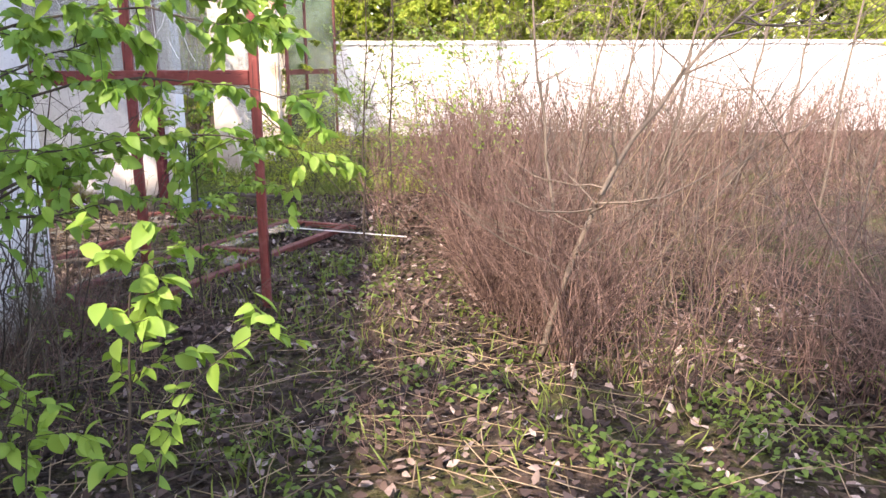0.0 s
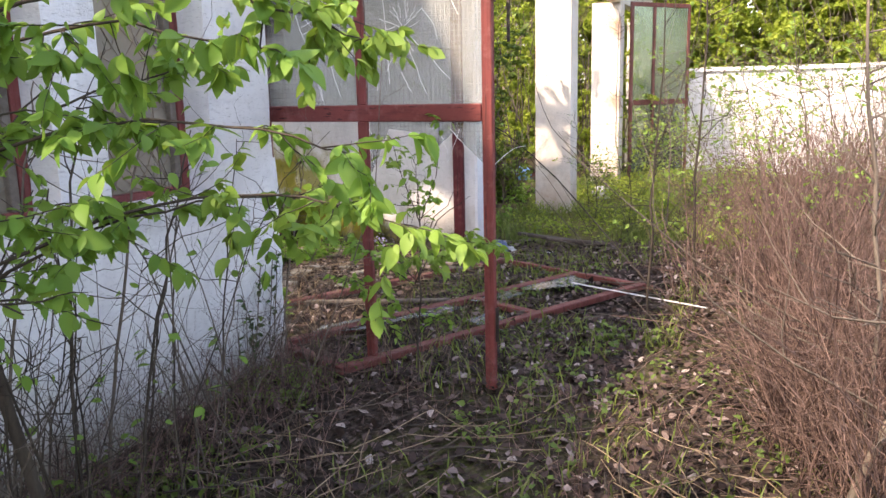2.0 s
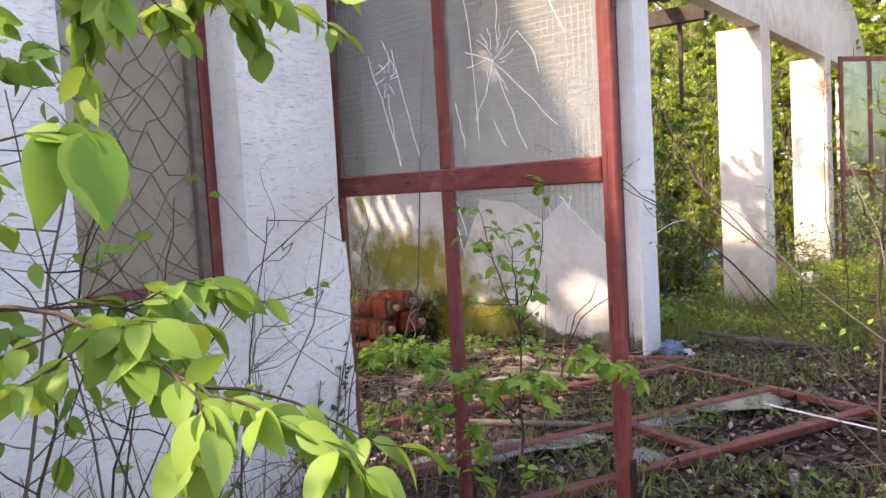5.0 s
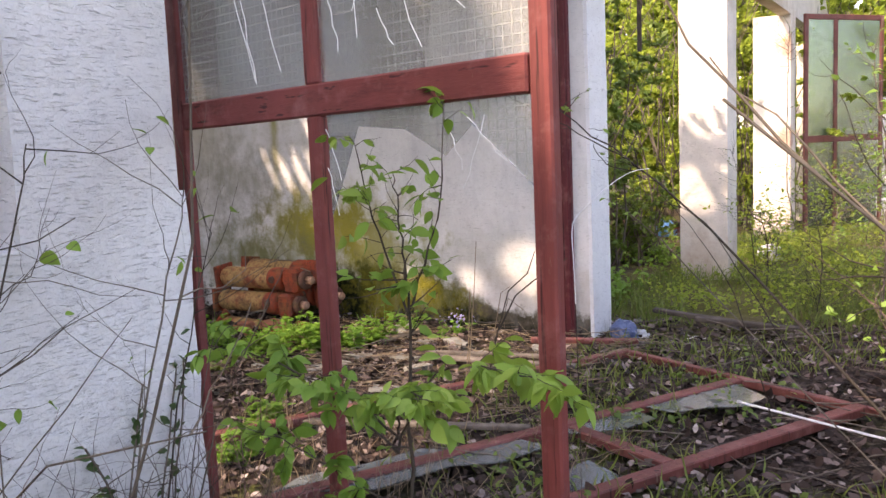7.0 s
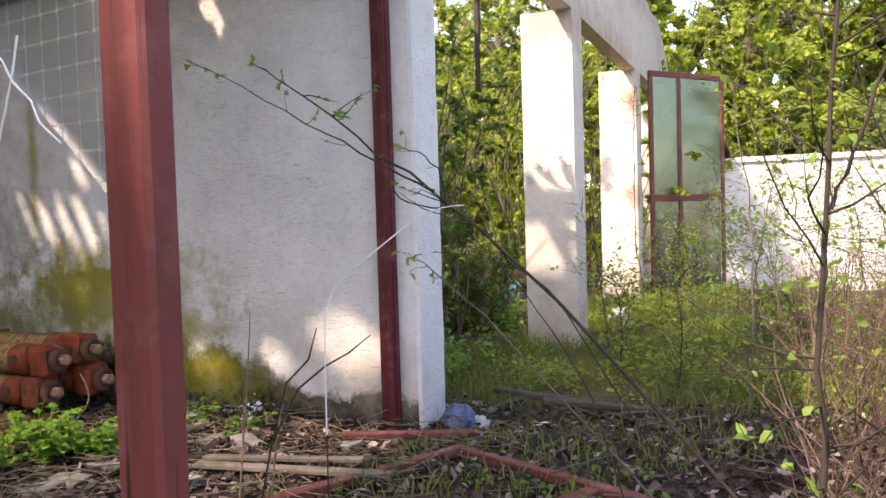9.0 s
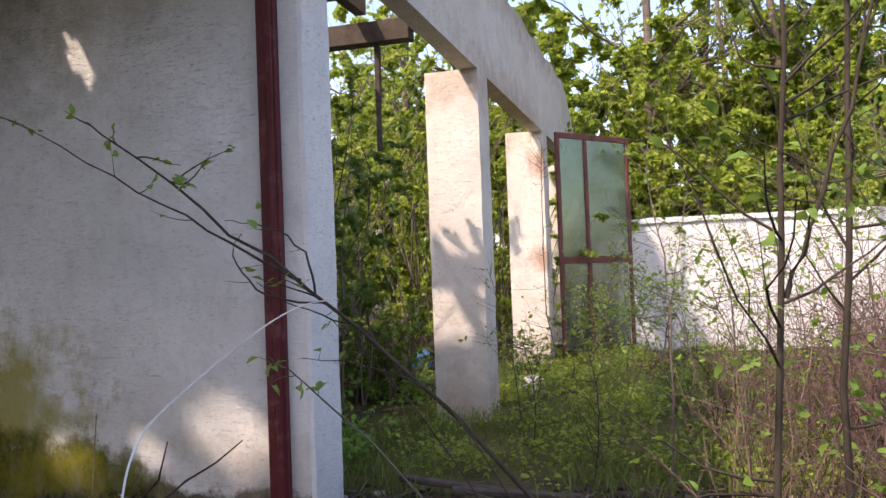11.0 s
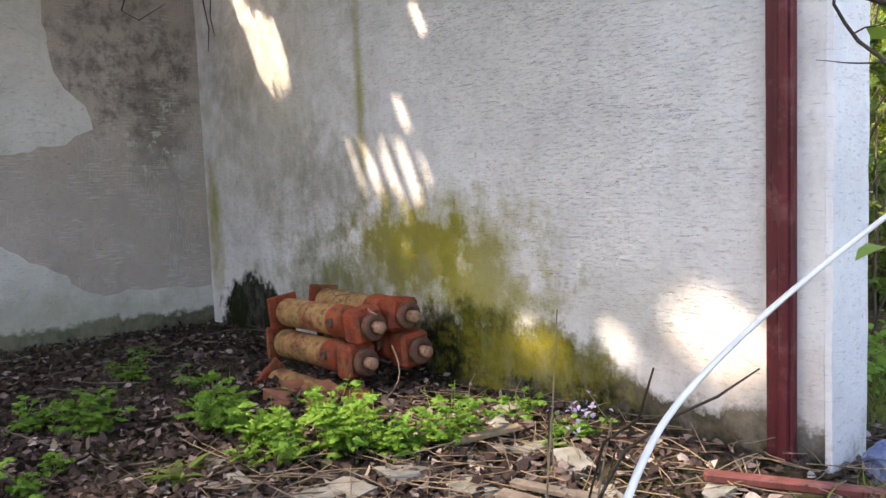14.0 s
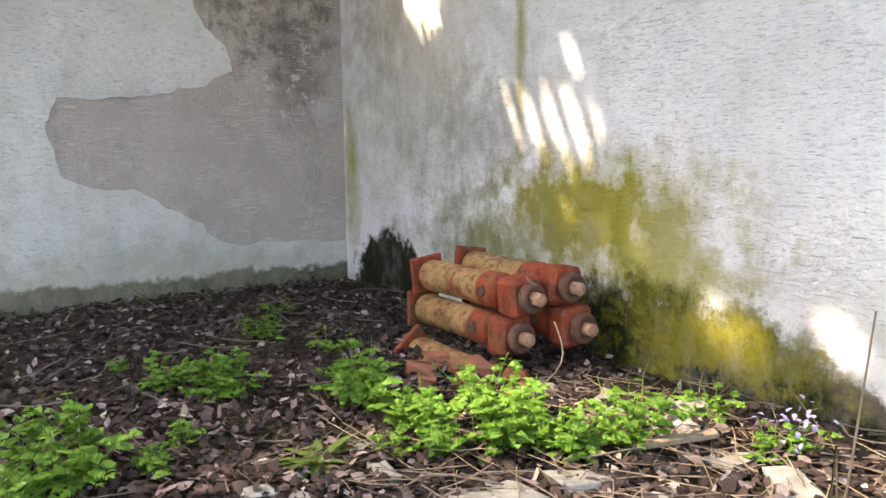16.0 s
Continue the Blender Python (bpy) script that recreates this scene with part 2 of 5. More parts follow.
bark_dark = bark("bark_dark", (0.045, 0.036, 0.03), (0.085, 0.07, 0.055))
bark_grey = bark("bark_grey", (0.12, 0.10, 0.082), (0.20, 0.165, 0.135))
dry_stem = bark("dry_stem", (0.05, 0.030, 0.027), (0.29, 0.195, 0.165))
straw = bark("straw", (0.20, 0.145, 0.095), (0.34, 0.27, 0.185))


def leafy(name, a, b, through=0.35):
    """Thin leaves: colour varies leaf by leaf, and light passes through."""
    m = Nodes(name, 0.55, specular=0.35)
    r = m.random()
    c = m.mix(r, a, b)
    c = m.mix(m.ramp(m.noise(1.3, 3), (0.35, 0.0), (0.7, 0.45)), c, tuple(v * 0.6 for v in a))
    m.colour(c)
    t = m.add("ShaderNodeBsdfTranslucent")
    m.put(t.inputs[0], m.mix(0.35, c, (0.30, 0.36, 0.05)))
    s = m.add("ShaderNodeMixShader")
    s.inputs[0].default_value = through
    m.tree.links.new(m.bsdf.outputs[0], s.inputs[1])
    m.tree.links.new(t.outputs[0], s.inputs[2])
    m.tree.links.new(s.outputs[0], m.tree.nodes["Material Output"].inputs[0])
    return m.mat


leaf_lime = leafy("leaf_lime", (0.17, 0.31, 0.045), (0.27, 0.43, 0.09), 0.45)
leaf_green = leafy("leaf_green", (0.14, 0.30, 0.045), (0.24, 0.42, 0.075), 0.45)
leaf_wood = leafy("leaf_wood", (0.22, 0.32, 0.04), (0.46, 0.54, 0.09), 0.55)
leaf_deep = leafy("leaf_deep", (0.085, 0.155, 0.03), (0.17, 0.26, 0.055), 0.4)
leaf_fern = leafy("leaf_fern", (0.10, 0.25, 0.03), (0.20, 0.38, 0.055), 0.36)
leaf_ivy = leafy("leaf_ivy", (0.035, 0.075, 0.025), (0.06, 0.12, 0.04), 0.15)
grass_mat = leafy("grass_blades", (0.10, 0.16, 0.03), (0.22, 0.26, 0.07), 0.35)


def litter_mat():
    m = Nodes("dead_leaves", 0.75, specular=0.25)
    r = m.random()
    c = m.ramp(r, (0.0, (0.016, 0.010, 0.009)), (0.5, (0.045, 0.028, 0.023)), (0.78, (0.11, 0.076, 0.066)), (0.92, (0.25, 0.195, 0.18)), (1.0, (0.42, 0.36, 0.33)))
    c = m.mix(m.ramp(m.noise(60, 3), (0.4, 0.0), (0.7, 0.5)), c, (0.07, 0.05, 0.04))
    return m.colour(c)


dead_leaf = litter_mat()


def soil():
    m = Nodes("soil", 0.95, specular=0.15)
    c = m.mix(m.noise(6, 6, 0.7), (0.016, 0.012, 0.009), (0.055, 0.04, 0.031))
    bits = m.cells(34)
    c = m.mix(m.ramp(m.noise(18, 4, 0.7), (0.45, 0.0), (0.62, 0.85)), c, m.mix(bits, (0.045, 0.032, 0.027), (0.17, 0.13, 0.11)))
    green = m.calc("MULTIPLY", m.ramp(m.noise(0.9, 5, 0.6), (0.46, 0.0), (0.64, 1.0)), m.ramp(m.noise(11, 5, 0.7), (0.38, 0.0), (0.58, 0.85)))
    c = m.mix(green, c, m.mix(m.noise(25, 3), (0.055, 0.075, 0.018), (0.13, 0.15, 0.035)))
    lawn = m.spot((0.6, 12.5, 0), (2.2, 4.2, 3), 0.6, 0.4, 2.0)
    c = m.mix(m.calc("MULTIPLY", lawn, 0.75), c, m.mix(m.noise(14, 5, 0.7), (0.085, 0.095, 0.02), (0.25, 0.215, 0.075)))
    m.bump(m.noise(22, 6, 0.75), 0.9, 0.03)
    m.bump(m.cells(40, out="Distance"), 0.6, 0.02)
    return m.colour(c)


soil_mat = soil()


def glass_mat(name, tint, dirt, haze, ribs=0):
    """Old window glass: clear, glossy, with a film of dust; ribs: lines a metre of the wire in it."""
    m = Nodes(name, 0.12, specular=0.5)
    m.colour(m.mix(m.noise(4, 5, 0.7), dirt, tuple(v * 0.7 for v in dirt)))
    m.bsdf.inputs["Roughness"].default_value = 0.35
    t = m.add("ShaderNodeBsdfTransparent")
    t.inputs[0].default_value = (*tint, 1)
    g = m.add("ShaderNodeBsdfGlossy")
    g.inputs["Roughness"].default_value = 0.08
    f = m.add("ShaderNodeFresnel")
    f.inputs[0].default_value = 1.45
    film = m.ramp(m.noise(2.2, 6, 0.7), (0.25, haze * 0.6), (0.75, haze))
    if ribs:
        for k in (0, 2):
            w = m.calc("SINE", m.calc("MULTIPLY", m.axis(k), ribs * 6.283))
            film = m.calc("ADD", film, m.ramp(w, (0.86, 0.0), (0.98, 0.16)))
    a, b = m.add("ShaderNodeMixShader"), m.add("ShaderNodeMixShader")
    m.put(a.inputs[0], film)
    m.tree.links.new(t.outputs[0], a.inputs[1])
    m.tree.links.new(m.bsdf.outputs[0], a.inputs[2])
    m.put(b.inputs[0], m.calc("MULTIPLY", f.outputs[0], 0.8))
    m.tree.links.new(a.outputs[0], b.inputs[1])
    m.tree.links.new(g.outputs[0], b.inputs[2])
    m.tree.links.new(b.outputs[0], m.tree.nodes["Material Output"].inputs[0])
    return m.mat


glass_wired = glass_mat("wired_glass", (0.86, 0.88, 0.87), (0.55, 0.56, 0.54), 0.30, 34)
glass_clear = glass_mat("dusty_glass", (0.92, 0.93, 0.91), (0.50, 0.50, 0.47), 0.10)
glass_window = glass_mat("cloudy_glass", (0.80, 0.77, 0.70), (0.44, 0.40, 0.33), 0.7)
glass_green = glass_mat("green_dusty_glass", (0.74, 0.84, 0.72), (0.26, 0.32, 0.22), 0.34)
glass_shard = glass_mat("fallen_glass", (0.7, 0.75, 0.74), (0.25, 0.28, 0.28), 0.6)


def plain(name, a, b, rough=0.7, metallic=0.0, scale=12.0, specular=0.3, relief=0.3):
    m = Nodes(name, rough, metallic, specular)
    n = m.noise(scale, 6, 0.7)
    m.bump(n, relief, 0.004)
    return m.colour(m.mix(m.ramp(n, (0.35, 0.0), (0.68, 1.0)), a, b))


crack_mat = plain("crack_edge", (0.85, 0.87, 0.88), (0.95, 0.96, 0.96), 0.3)
wire_mat = plain("wire_brown", (0.26, 0.21, 0.165), (0.14, 0.11, 0.085), 0.7)
stone_mat = plain("pale_stone", (0.33, 0.32, 0.29), (0.17, 0.165, 0.13), 0.9, relief=0.7)
brick_mat = plain("old_brick", (0.34, 0.13, 0.07), (0.20, 0.10, 0.07), 0.9, relief=0.7)
grey_wood = plain("weathered_wood", (0.20, 0.17, 0.145), (0.09, 0.075, 0.06), 0.85, relief=0.6)
dark_wood = plain("dark_wood", (0.05, 0.04, 0.035), (0.10, 0.08, 0.065), 0.85, relief=0.6)
white_plastic = plain("white_plastic", (0.80, 0.80, 0.80), (0.62, 0.62, 0.62), 0.4)
blue_plastic = plain("blue_plastic", (0.12, 0.30, 0.50), (0.22, 0.42, 0.60), 0.35, scale=6)
navy_plastic = plain("navy_plastic", (0.045, 0.075, 0.18), (0.14, 0.18, 0.29), 0.3, scale=9)
grey_plastic = plain("grey_plastic", (0.35, 0.36, 0.37), (0.50, 0.50, 0.50), 0.35, scale=9)
iron_dark = plain("black_iron", (0.03, 0.028, 0.027), (0.08, 0.06, 0.05), 0.6, 0.6)


def rusty(name, paint, rust):
    m = Nodes(name, 0.72, 0.0, 0.3)
    c = m.mix(m.ramp(m.noise(6, 6, 0.75), (0.47, 0.0), (0.64, 0.95)), paint, rust)
    c = m.mix(m.ramp(m.noise(3.2, 5, 0.7), (0.48, 0.0), (0.62, 0.6)), c, (0.16, 0.12, 0.05))
    c = m.mix(m.ramp(m.noise(22, 5, 0.75), (0.50, 0.0), (0.64, 0.8)), c, (0.07, 0.032, 0.022))
    m.bump(m.noise(26, 5, 0.7), 0.4, 0.004)
    return m.colour(c)


tank_mat = rusty("ochre_red_paint", (0.40, 0.245, 0.10), (0.22, 0.055, 0.03))
head_mat = rusty("orange_red_paint", (0.33, 0.065, 0.028), (0.15, 0.045, 0.03))
disc_mat = rusty("rusty_steel", (0.12, 0.065, 0.048), (0.20, 0.085, 0.06))
tip_mat = rusty("pale_brass", (0.42, 0.25, 0.17), (0.30, 0.14, 0.09))


# ---- mesh helpers ----
def quick_mesh(name, verts, faces, mat, smooth=False):
    """A mesh from arrays: verts (n, 3), faces (m, k)."""
    me = bpy.data.meshes.new(name)
    verts, faces = np.asarray(verts, np.float32), np.asarray(faces, np.int32)
    me.vertices.add(len(verts))
    me.vertices.foreach_set("co", verts.ravel())
    me.loops.add(faces.size)
    me.loops.foreach_set("vertex_index", faces.ravel())
    me.polygons.add(len(faces))
    me.polygons.foreach_set("loop_start", np.arange(0, faces.size, faces.shape[1], dtype=np.int32))
    me.update(calc_edges=True)
    me.validate()
    me.materials.append(mat)
    if smooth:
        me.shade_smooth()
    return me


def part(name, bm, mat, parent=None, label="", smooth=False):
    me = bpy.data.meshes.new(name)
    bmesh.ops.recalc_face_normals(bm, faces=bm.faces)
    bm.to_mesh(me)
    bm.free()
    me.materials.append(mat)
    if smooth:
        me.shade_smooth()
    ob = new(name, me)
    ob.parent = parent
    return tagged(ob, label)


def part_np(name, verts, faces, mat, parent=None, label="", smooth=False):
    ob = new(name, quick_mesh(name, verts, faces, mat, smooth))
    ob.parent = parent
    return tagged(ob, label)


def thing(name, m, label, category, group="", kind=""):
    ob = new(name)
    ob.matrix_basis = m
    return tagged(ob, label, category, group, kind)


def box(bm, x0, x1, y0, y1, z0, z1, bevel=0.0, jitter=0.0):
    r = bmesh.ops.create_cube(bm, size=1.0, matrix=Matrix.LocRotScale(((x0 + x1) / 2, (y0 + y1) / 2, (z0 + z1) / 2), None, (abs(x1 - x0), abs(y1 - y0), abs(z1 - z0))))
    if bevel:
        edges = {e for v in r["verts"] for e in v.link_edges}
        bmesh.ops.bevel(bm, geom=list(edges), offset=bevel, segments=1, affect="EDGES")
    if jitter:
        for v in r["verts"]:
            if v.is_valid:
                v.co += Vector([random.uniform(-jitter, jitter) for _ in range(3)])
    return bm


def one_box(*a, **k):
    return box(bmesh.new(), *a, **k)


def lathe(profile, sides=24):
    """A turned body along x: (x, radius) pairs."""
    bm = bmesh.new()
    rings = []
    for x, r in profile:
        rings.append([bm.verts.new((x, r * math.cos(a * 2 * math.pi / sides), r * math.sin(a * 2 * math.pi / sides))) for a in range(sides)])
    for a, b in zip(rings, rings[1:]):
        for k in range(sides):
            bm.faces.new((a[k], b[k], b[(k + 1) % sides], a[(k + 1) % sides]))
    bm.faces.new(rings[0]), bm.faces.new(rings[-1])
    return bm


def slab(bm, x0, x1, y0, y1, z0, z1, step=0.12, rough=0.006):
    """A wall block whose long edges and faces are cut fine and slightly uneven."""
    n = [max(1, int(round(abs(b - a) / step))) for a, b in ((x0, x1), (y0, y1), (z0, z1))]
    keys = {}

    def vert(i, j, k):
        if (i, j, k) not in keys:
            p = Vector((x0 + (x1 - x0) * i / n[0], y0 + (y1 - y0) * j / n[1], z0 + (z1 - z0) * k / n[2]))
            q = p + noise.noise_vector(p * 3.1) * rough + noise.noise_vector(p * 11.0) * rough * 0.6
            keys[i, j, k] = bm.verts.new(q)
        return keys[i, j, k]

    for axis in range(3):
        u, w = [a for a in range(3) if a != axis]
        for side in (0, n[axis]):
            for a in range(n[u]):
                for b in range(n[w]):
                    c = []
                    for da, db in ((0, 0), (1, 0), (1, 1), (0, 1)):
                        i = [0, 0, 0]
                        i[axis], i[u], i[w] = side, a + da, b + db
                        c.append(vert(*i))
                    bm.faces.new(c)
    return bm


def tubes(paths, radii, sides=4):
    """Tapered tubes along many paths at once: paths (n, k, 3), radii (n, k)."""
    paths, radii = np.asarray(paths, float), np.asarray(radii, float)
    n, k, _ = paths.shape
    way = np.gradient(paths, axis=1)
    way /= np.linalg.norm(way, axis=2, keepdims=True) + 1e-9
    ref = np.where(np.abs(way[..., 2:3]) > 0.9, np.array([1.0, 0, 0]), np.array([0, 0, 1.0]))
    a = np.cross(way, ref)
    a /= np.linalg.norm(a, axis=2, keepdims=True) + 1e-9
    b = np.cross(way, a)
    ang = np.arange(sides) * 2 * np.pi / sides
    ring = a[:, :, None] * np.cos(ang)[None, None, :, None] + b[:, :, None] * np.sin(ang)[None, None, :, None]
    v = paths[:, :, None] + ring * radii[:, :, None, None]
    i, j, s = np.meshgrid(np.arange(n), np.arange(k - 1), np.arange(sides), indexing="ij")
    t = (s + 1) % sides
    base = (i * k + j) * sides
    f = np.stack([base + s, base + t, base + sides + t, base + sides + s], -1).reshape(-1, 4)
    return v.reshape(-1, 3), f


def leaves(p, way, up, length, width, droop=0.25):
    """Pointed leaves with a raised fold, six corners each: p, way, up (n, 3); length, width (n,)."""
    n = len(p)
    way = way / (np.linalg.norm(way, axis=1, keepdims=True) + 1e-9)
    side = np.cross(way, up)
    side /= np.linalg.norm(side, axis=1, keepdims=True) + 1e-9
    nor = np.cross(side, way)
    L, W = np.asarray(length)[:, None], np.asarray(width)[:, None]
    v = np.stack([p, p + way * L * 0.33 - side * W * 0.5 + nor * W * 0.16, p + way * L * 0.33 + side * W * 0.5 + nor * W * 0.16,
                  p + way * L * 0.7 - side * W * 0.36 - nor * L * droop * 0.3 + nor * W * 0.1, p + way * L * 0.7 + side * W * 0.36 - nor * L * droop * 0.3 + nor * W * 0.1,
                  p + way * L - nor * L * droop], 1)
    f = np.array([[0, 2, 1], [1, 2, 4], [1, 4, 3], [3, 4, 5]])
    return v.reshape(-1, 3), (np.arange(n)[:, None, None] * 6 + f[None]).reshape(-1, 3)


def fine_leaves(p, way, up, length, width, droop=0.25):
    """Rounded pointed leaves with a midrib fold, for plants near the walk."""
    n = len(p)
    way = way / (np.linalg.norm(way, axis=1, keepdims=True) + 1e-9)
    side = np.cross(way, up)
    side /= np.linalg.norm(side, axis=1, keepdims=True) + 1e-9
    nor = np.cross(side, way)
    L, W = np.asarray(length)[:, None], np.asarray(width)[:, None]
    cols = [p]
    for t, w in ((0.12, 0.30), (0.30, 0.48), (0.5, 0.5), (0.7, 0.38), (0.87, 0.18)):
        mid = p + way * L * t - nor * L * droop * t * t
        cols += [mid - side * W * w + nor * W * 0.14 * w * 2, mid, mid + side * W * w + nor * W * 0.14 * w * 2]
    cols.append(p + way * L - nor * L * droop)
    f = [(0, 2, 1), (0, 3, 2)]
    for k in range(4):
        a = 1 + 3 * k
        f += [(a, a + 1, a + 4), (a, a + 4, a + 3), (a + 1, a + 2, a + 5), (a + 1, a + 5, a + 4)]
    f += [(13, 14, 16), (14, 15, 16)]
    return np.stack(cols, 1).reshape(-1, 3), (np.arange(n)[:, None, None] * 17 + np.array(f)[None]).reshape(-1, 3)


def unit(v):
    return v / (np.linalg.norm(v, axis=-1, keepdims=True) + 1e-9)


def wander(rng, base, way, length, k, wiggle, lift=0.0):
    """Paths from base along way with wiggle; arrays (n, k, 3)."""
    n = len(base)
    step = unit(way)[:, None] + np.cumsum(rng.normal(0, wiggle, (n, k - 1, 3)), 1) + np.array([0, 0, lift]) * np.linspace(0, 1, k - 1)[None, :, None]
    step = unit(step) * (np.asarray(length)[:, None, None] / (k - 1))
    return np.concatenate([base[:, None], base[:, None] + np.cumsum(step, 1)], 1)


def join(*meshes):
    verts, faces, n = [], [], 0
    for v, f in meshes:
        verts.append(v)
        faces.append(f + n)
        n += len(v)
    return np.concatenate(verts), np.concatenate(faces)


def along(rng, paths, count, low=0.2):
    """count random points along the paths: places and directions."""
    n, k, _ = paths.shape
    i, t = rng.integers(0, n, count), rng.uniform(low, 0.999, count) * (k - 1)
    j = t.astype(int)
    f = (t - j)[:, None]
    a, b = paths[i, j], paths[i, j + 1]
    return a + (b - a) * f, unit(b - a)


def leaf_set(rng, paths, count, size, low=0.15, flat=0.6, droop=0.25, shape=leaves):
    p, d = along(rng, paths, count, low)
    out = unit(d * 0.5 + rng.normal(0, 0.6, (count, 3)) * np.array([1, 1, 0.5]) - np.array([0, 0, 0.45 if shape is not leaves else 0.0]))
    up = unit(np.array([0, 0, 1.0]) * flat + rng.normal(0, 0.4, (count, 3)))
    L = size * rng.uniform(0.55, 1.2, count)
    return shape(p, out, up, L, L * rng.uniform(0.45, 0.62, count), droop)


def plant(name, label, category, trunk, r0, twigs, twig_len, leaf_n, leaf_len, leaf_mat, wood, seed, spread=0.9, lift=0.15, low=0.25, group="", subs=0):
    """A sapling or shrub: trunk points, side twigs and leaves. Parts: trunk, twigs, foliage."""
    rng = np.random.default_rng(seed)
    pts = np.array(trunk, float)
    for _ in range(2):
        pts = np.concatenate([pts[:1], np.stack([pts[:-1] * 0.75 + pts[1:] * 0.25, pts[:-1] * 0.25 + pts[1:] * 0.75], 1).reshape(-1, 3), pts[-1:]])
    k = 16
    t = np.linspace(0, len(pts) - 1, k)
    i = np.minimum(t.astype(int), len(pts) - 2)
    path = pts[i] + (pts[i + 1] - pts[i]) * (t - i)[:, None]
    path[1:-1] += rng.normal(0, min(0.010, r0 * 0.8), (k - 2, 3))
    home = Vector(path[0])
    ob = thing(name, Matrix.Translation(home), label, category, group)
    path = path - np.array(home)
    v, f = tubes(path[None], np.linspace(r0, r0 * 0.25, k)[None], 6)
    part_np("trunk", v, f, wood, ob, smooth=True)
    p, d = along(rng, path[None], twigs, low)
    out = unit(d * 0.5 + rng.normal(0, 1, (twigs, 3)) * np.array([spread, spread, 0.35]))
    tw = wander(rng, p, out, twig_len * rng.uniform(0.4, 1.1, twigs), 6, 0.16, lift)
    meshes = [tubes(tw, np.linspace(r0 * 0.32, r0 * 0.09, 6)[None].repeat(twigs, 0), 4)]
    every = [tw]
    if subs:
        p, d = along(rng, tw, subs, 0.2)
        sw = wander(rng, p, unit(d + rng.normal(0, 0.7, (subs, 3))), twig_len * 0.45 * rng.uniform(0.4, 1.1, subs), 6, 0.18, lift)
        meshes.append(tubes(sw, np.linspace(r0 * 0.13, r0 * 0.05, 6)[None].repeat(subs, 0), 4))
        every.append(sw)
    tagged(part_np("twigwork", *join(*meshes), wood, ob, smooth=True), kind="stuff")
    if leaf_n:
        part_np("foliage", *leaf_set(rng, np.concatenate(every), leaf_n, leaf_len, shape=fine_leaves if leaf_len > 0.055 else leaves), leaf_mat, ob, smooth=leaf_len > 0.055)
    return ob


# ---- ground ----
def ground_height(x, y):
    h = 0.02 * math.sin(x * 2.1 + y) + 0.02 * math.sin(y * 1.7 - x * 0.6)
    if x < -0.3 and y < 8.7:
        h *= 0.4
    h -= 0.07 * math.exp(-((x - 0.15) ** 2 + (y - 8.75) ** 2) / 0.6)
    far = max(0.0, math.hypot(x, y - 6) - 22)
    return h + min(1.5, far * 0.03)


def spaced(lo, hi, fine_lo, fine_hi, fine, coarse):
    a = list(np.arange(fine_lo, fine_hi, fine))
    left = [fine_lo - coarse * 1.35 ** i for i in range(1, 30)]
    right = [fine_hi + coarse * 1.35 ** i for i in range(0, 30)]
    return np.array(sorted([v for v in left if v > lo] + [lo] + a + [v for v in right if v < hi] + [hi]))


gx, gy = spaced(-400, 400, -7, 7, 0.12, 0.6), spaced(-400, 400, -3, 20, 0.14, 0.6)
gv = np.array([(x, y, ground_height(x, y) - 0.03 + (noise.noise((x * 3, y * 3, 0)) * 0.02 if abs(x) < 8 and -4 < y < 21 else 0)) for x in gx for y in gy])
nx, ny = len(gx), len(gy)
gi, gj = np.meshgrid(np.arange(nx - 1), np.arange(ny - 1), indexing="ij")
g0 = (gi * ny + gj).ravel()
tagged(part_np("ground", gv, np.stack([g0, g0 + ny, g0 + ny + 1, g0 + 1], -1), soil_mat, smooth=True), "damp earth ground with dead leaves and moss", "ground", kind="structure")


def structure(name, bm, mat, label, category="wall"):
    return tagged(part(name, bm, mat), label, category, kind="structure")


# ---- walls ----
SILL = 1.176
WINDOWS = ((3.31, 4.10), (2.27, 3.0), (1.2, 1.95), (0.12, 0.86))
bm = bmesh.new()
slab(bm, -0.40, -0.10, -6.0, 4.70, -0.2, SILL)
slab(bm, -0.19, -0.102, 4.695, 4.728, -0.2, 1.34, 0.07, 0.016)
slab(bm, -0.40, -0.10, -6.0, 4.70, 2.75, 4.5)
edge = 4.70
for lo, hi in WINDOWS:
    slab(bm, -0.40, -0.10, hi, edge, SILL, 2.75)
    edge = lo
slab(bm, -0.40, -0.10, -6.0, edge, SILL, 2.75)
structure("wall_facade", bm, plaster_out, "white rough-plastered facade wall with window openings")
structure("wall_partition", slab(bmesh.new(), -6.0, -0.17, 8.65, 9.02, -0.3, 4.5), plaster_room, "grey-white plastered partition wall stained with green moss")
structure("wall_end", slab(bmesh.new(), -0.17, -0.14, 8.655, 9.03, -0.3, 4.5), plaster_out, "white plastered wall end beside the door opening")
structure("wall_back", one_box(-6.4, -6.0, -6.0, 24.0, -0.2, 3.9), mortar, "bare grey mortar back wall")
structure("wall_south", one_box(-6.4, -0.1, -6.3, -6.0, -0.2, 3.9), plaster_back, "plain plastered end wall")
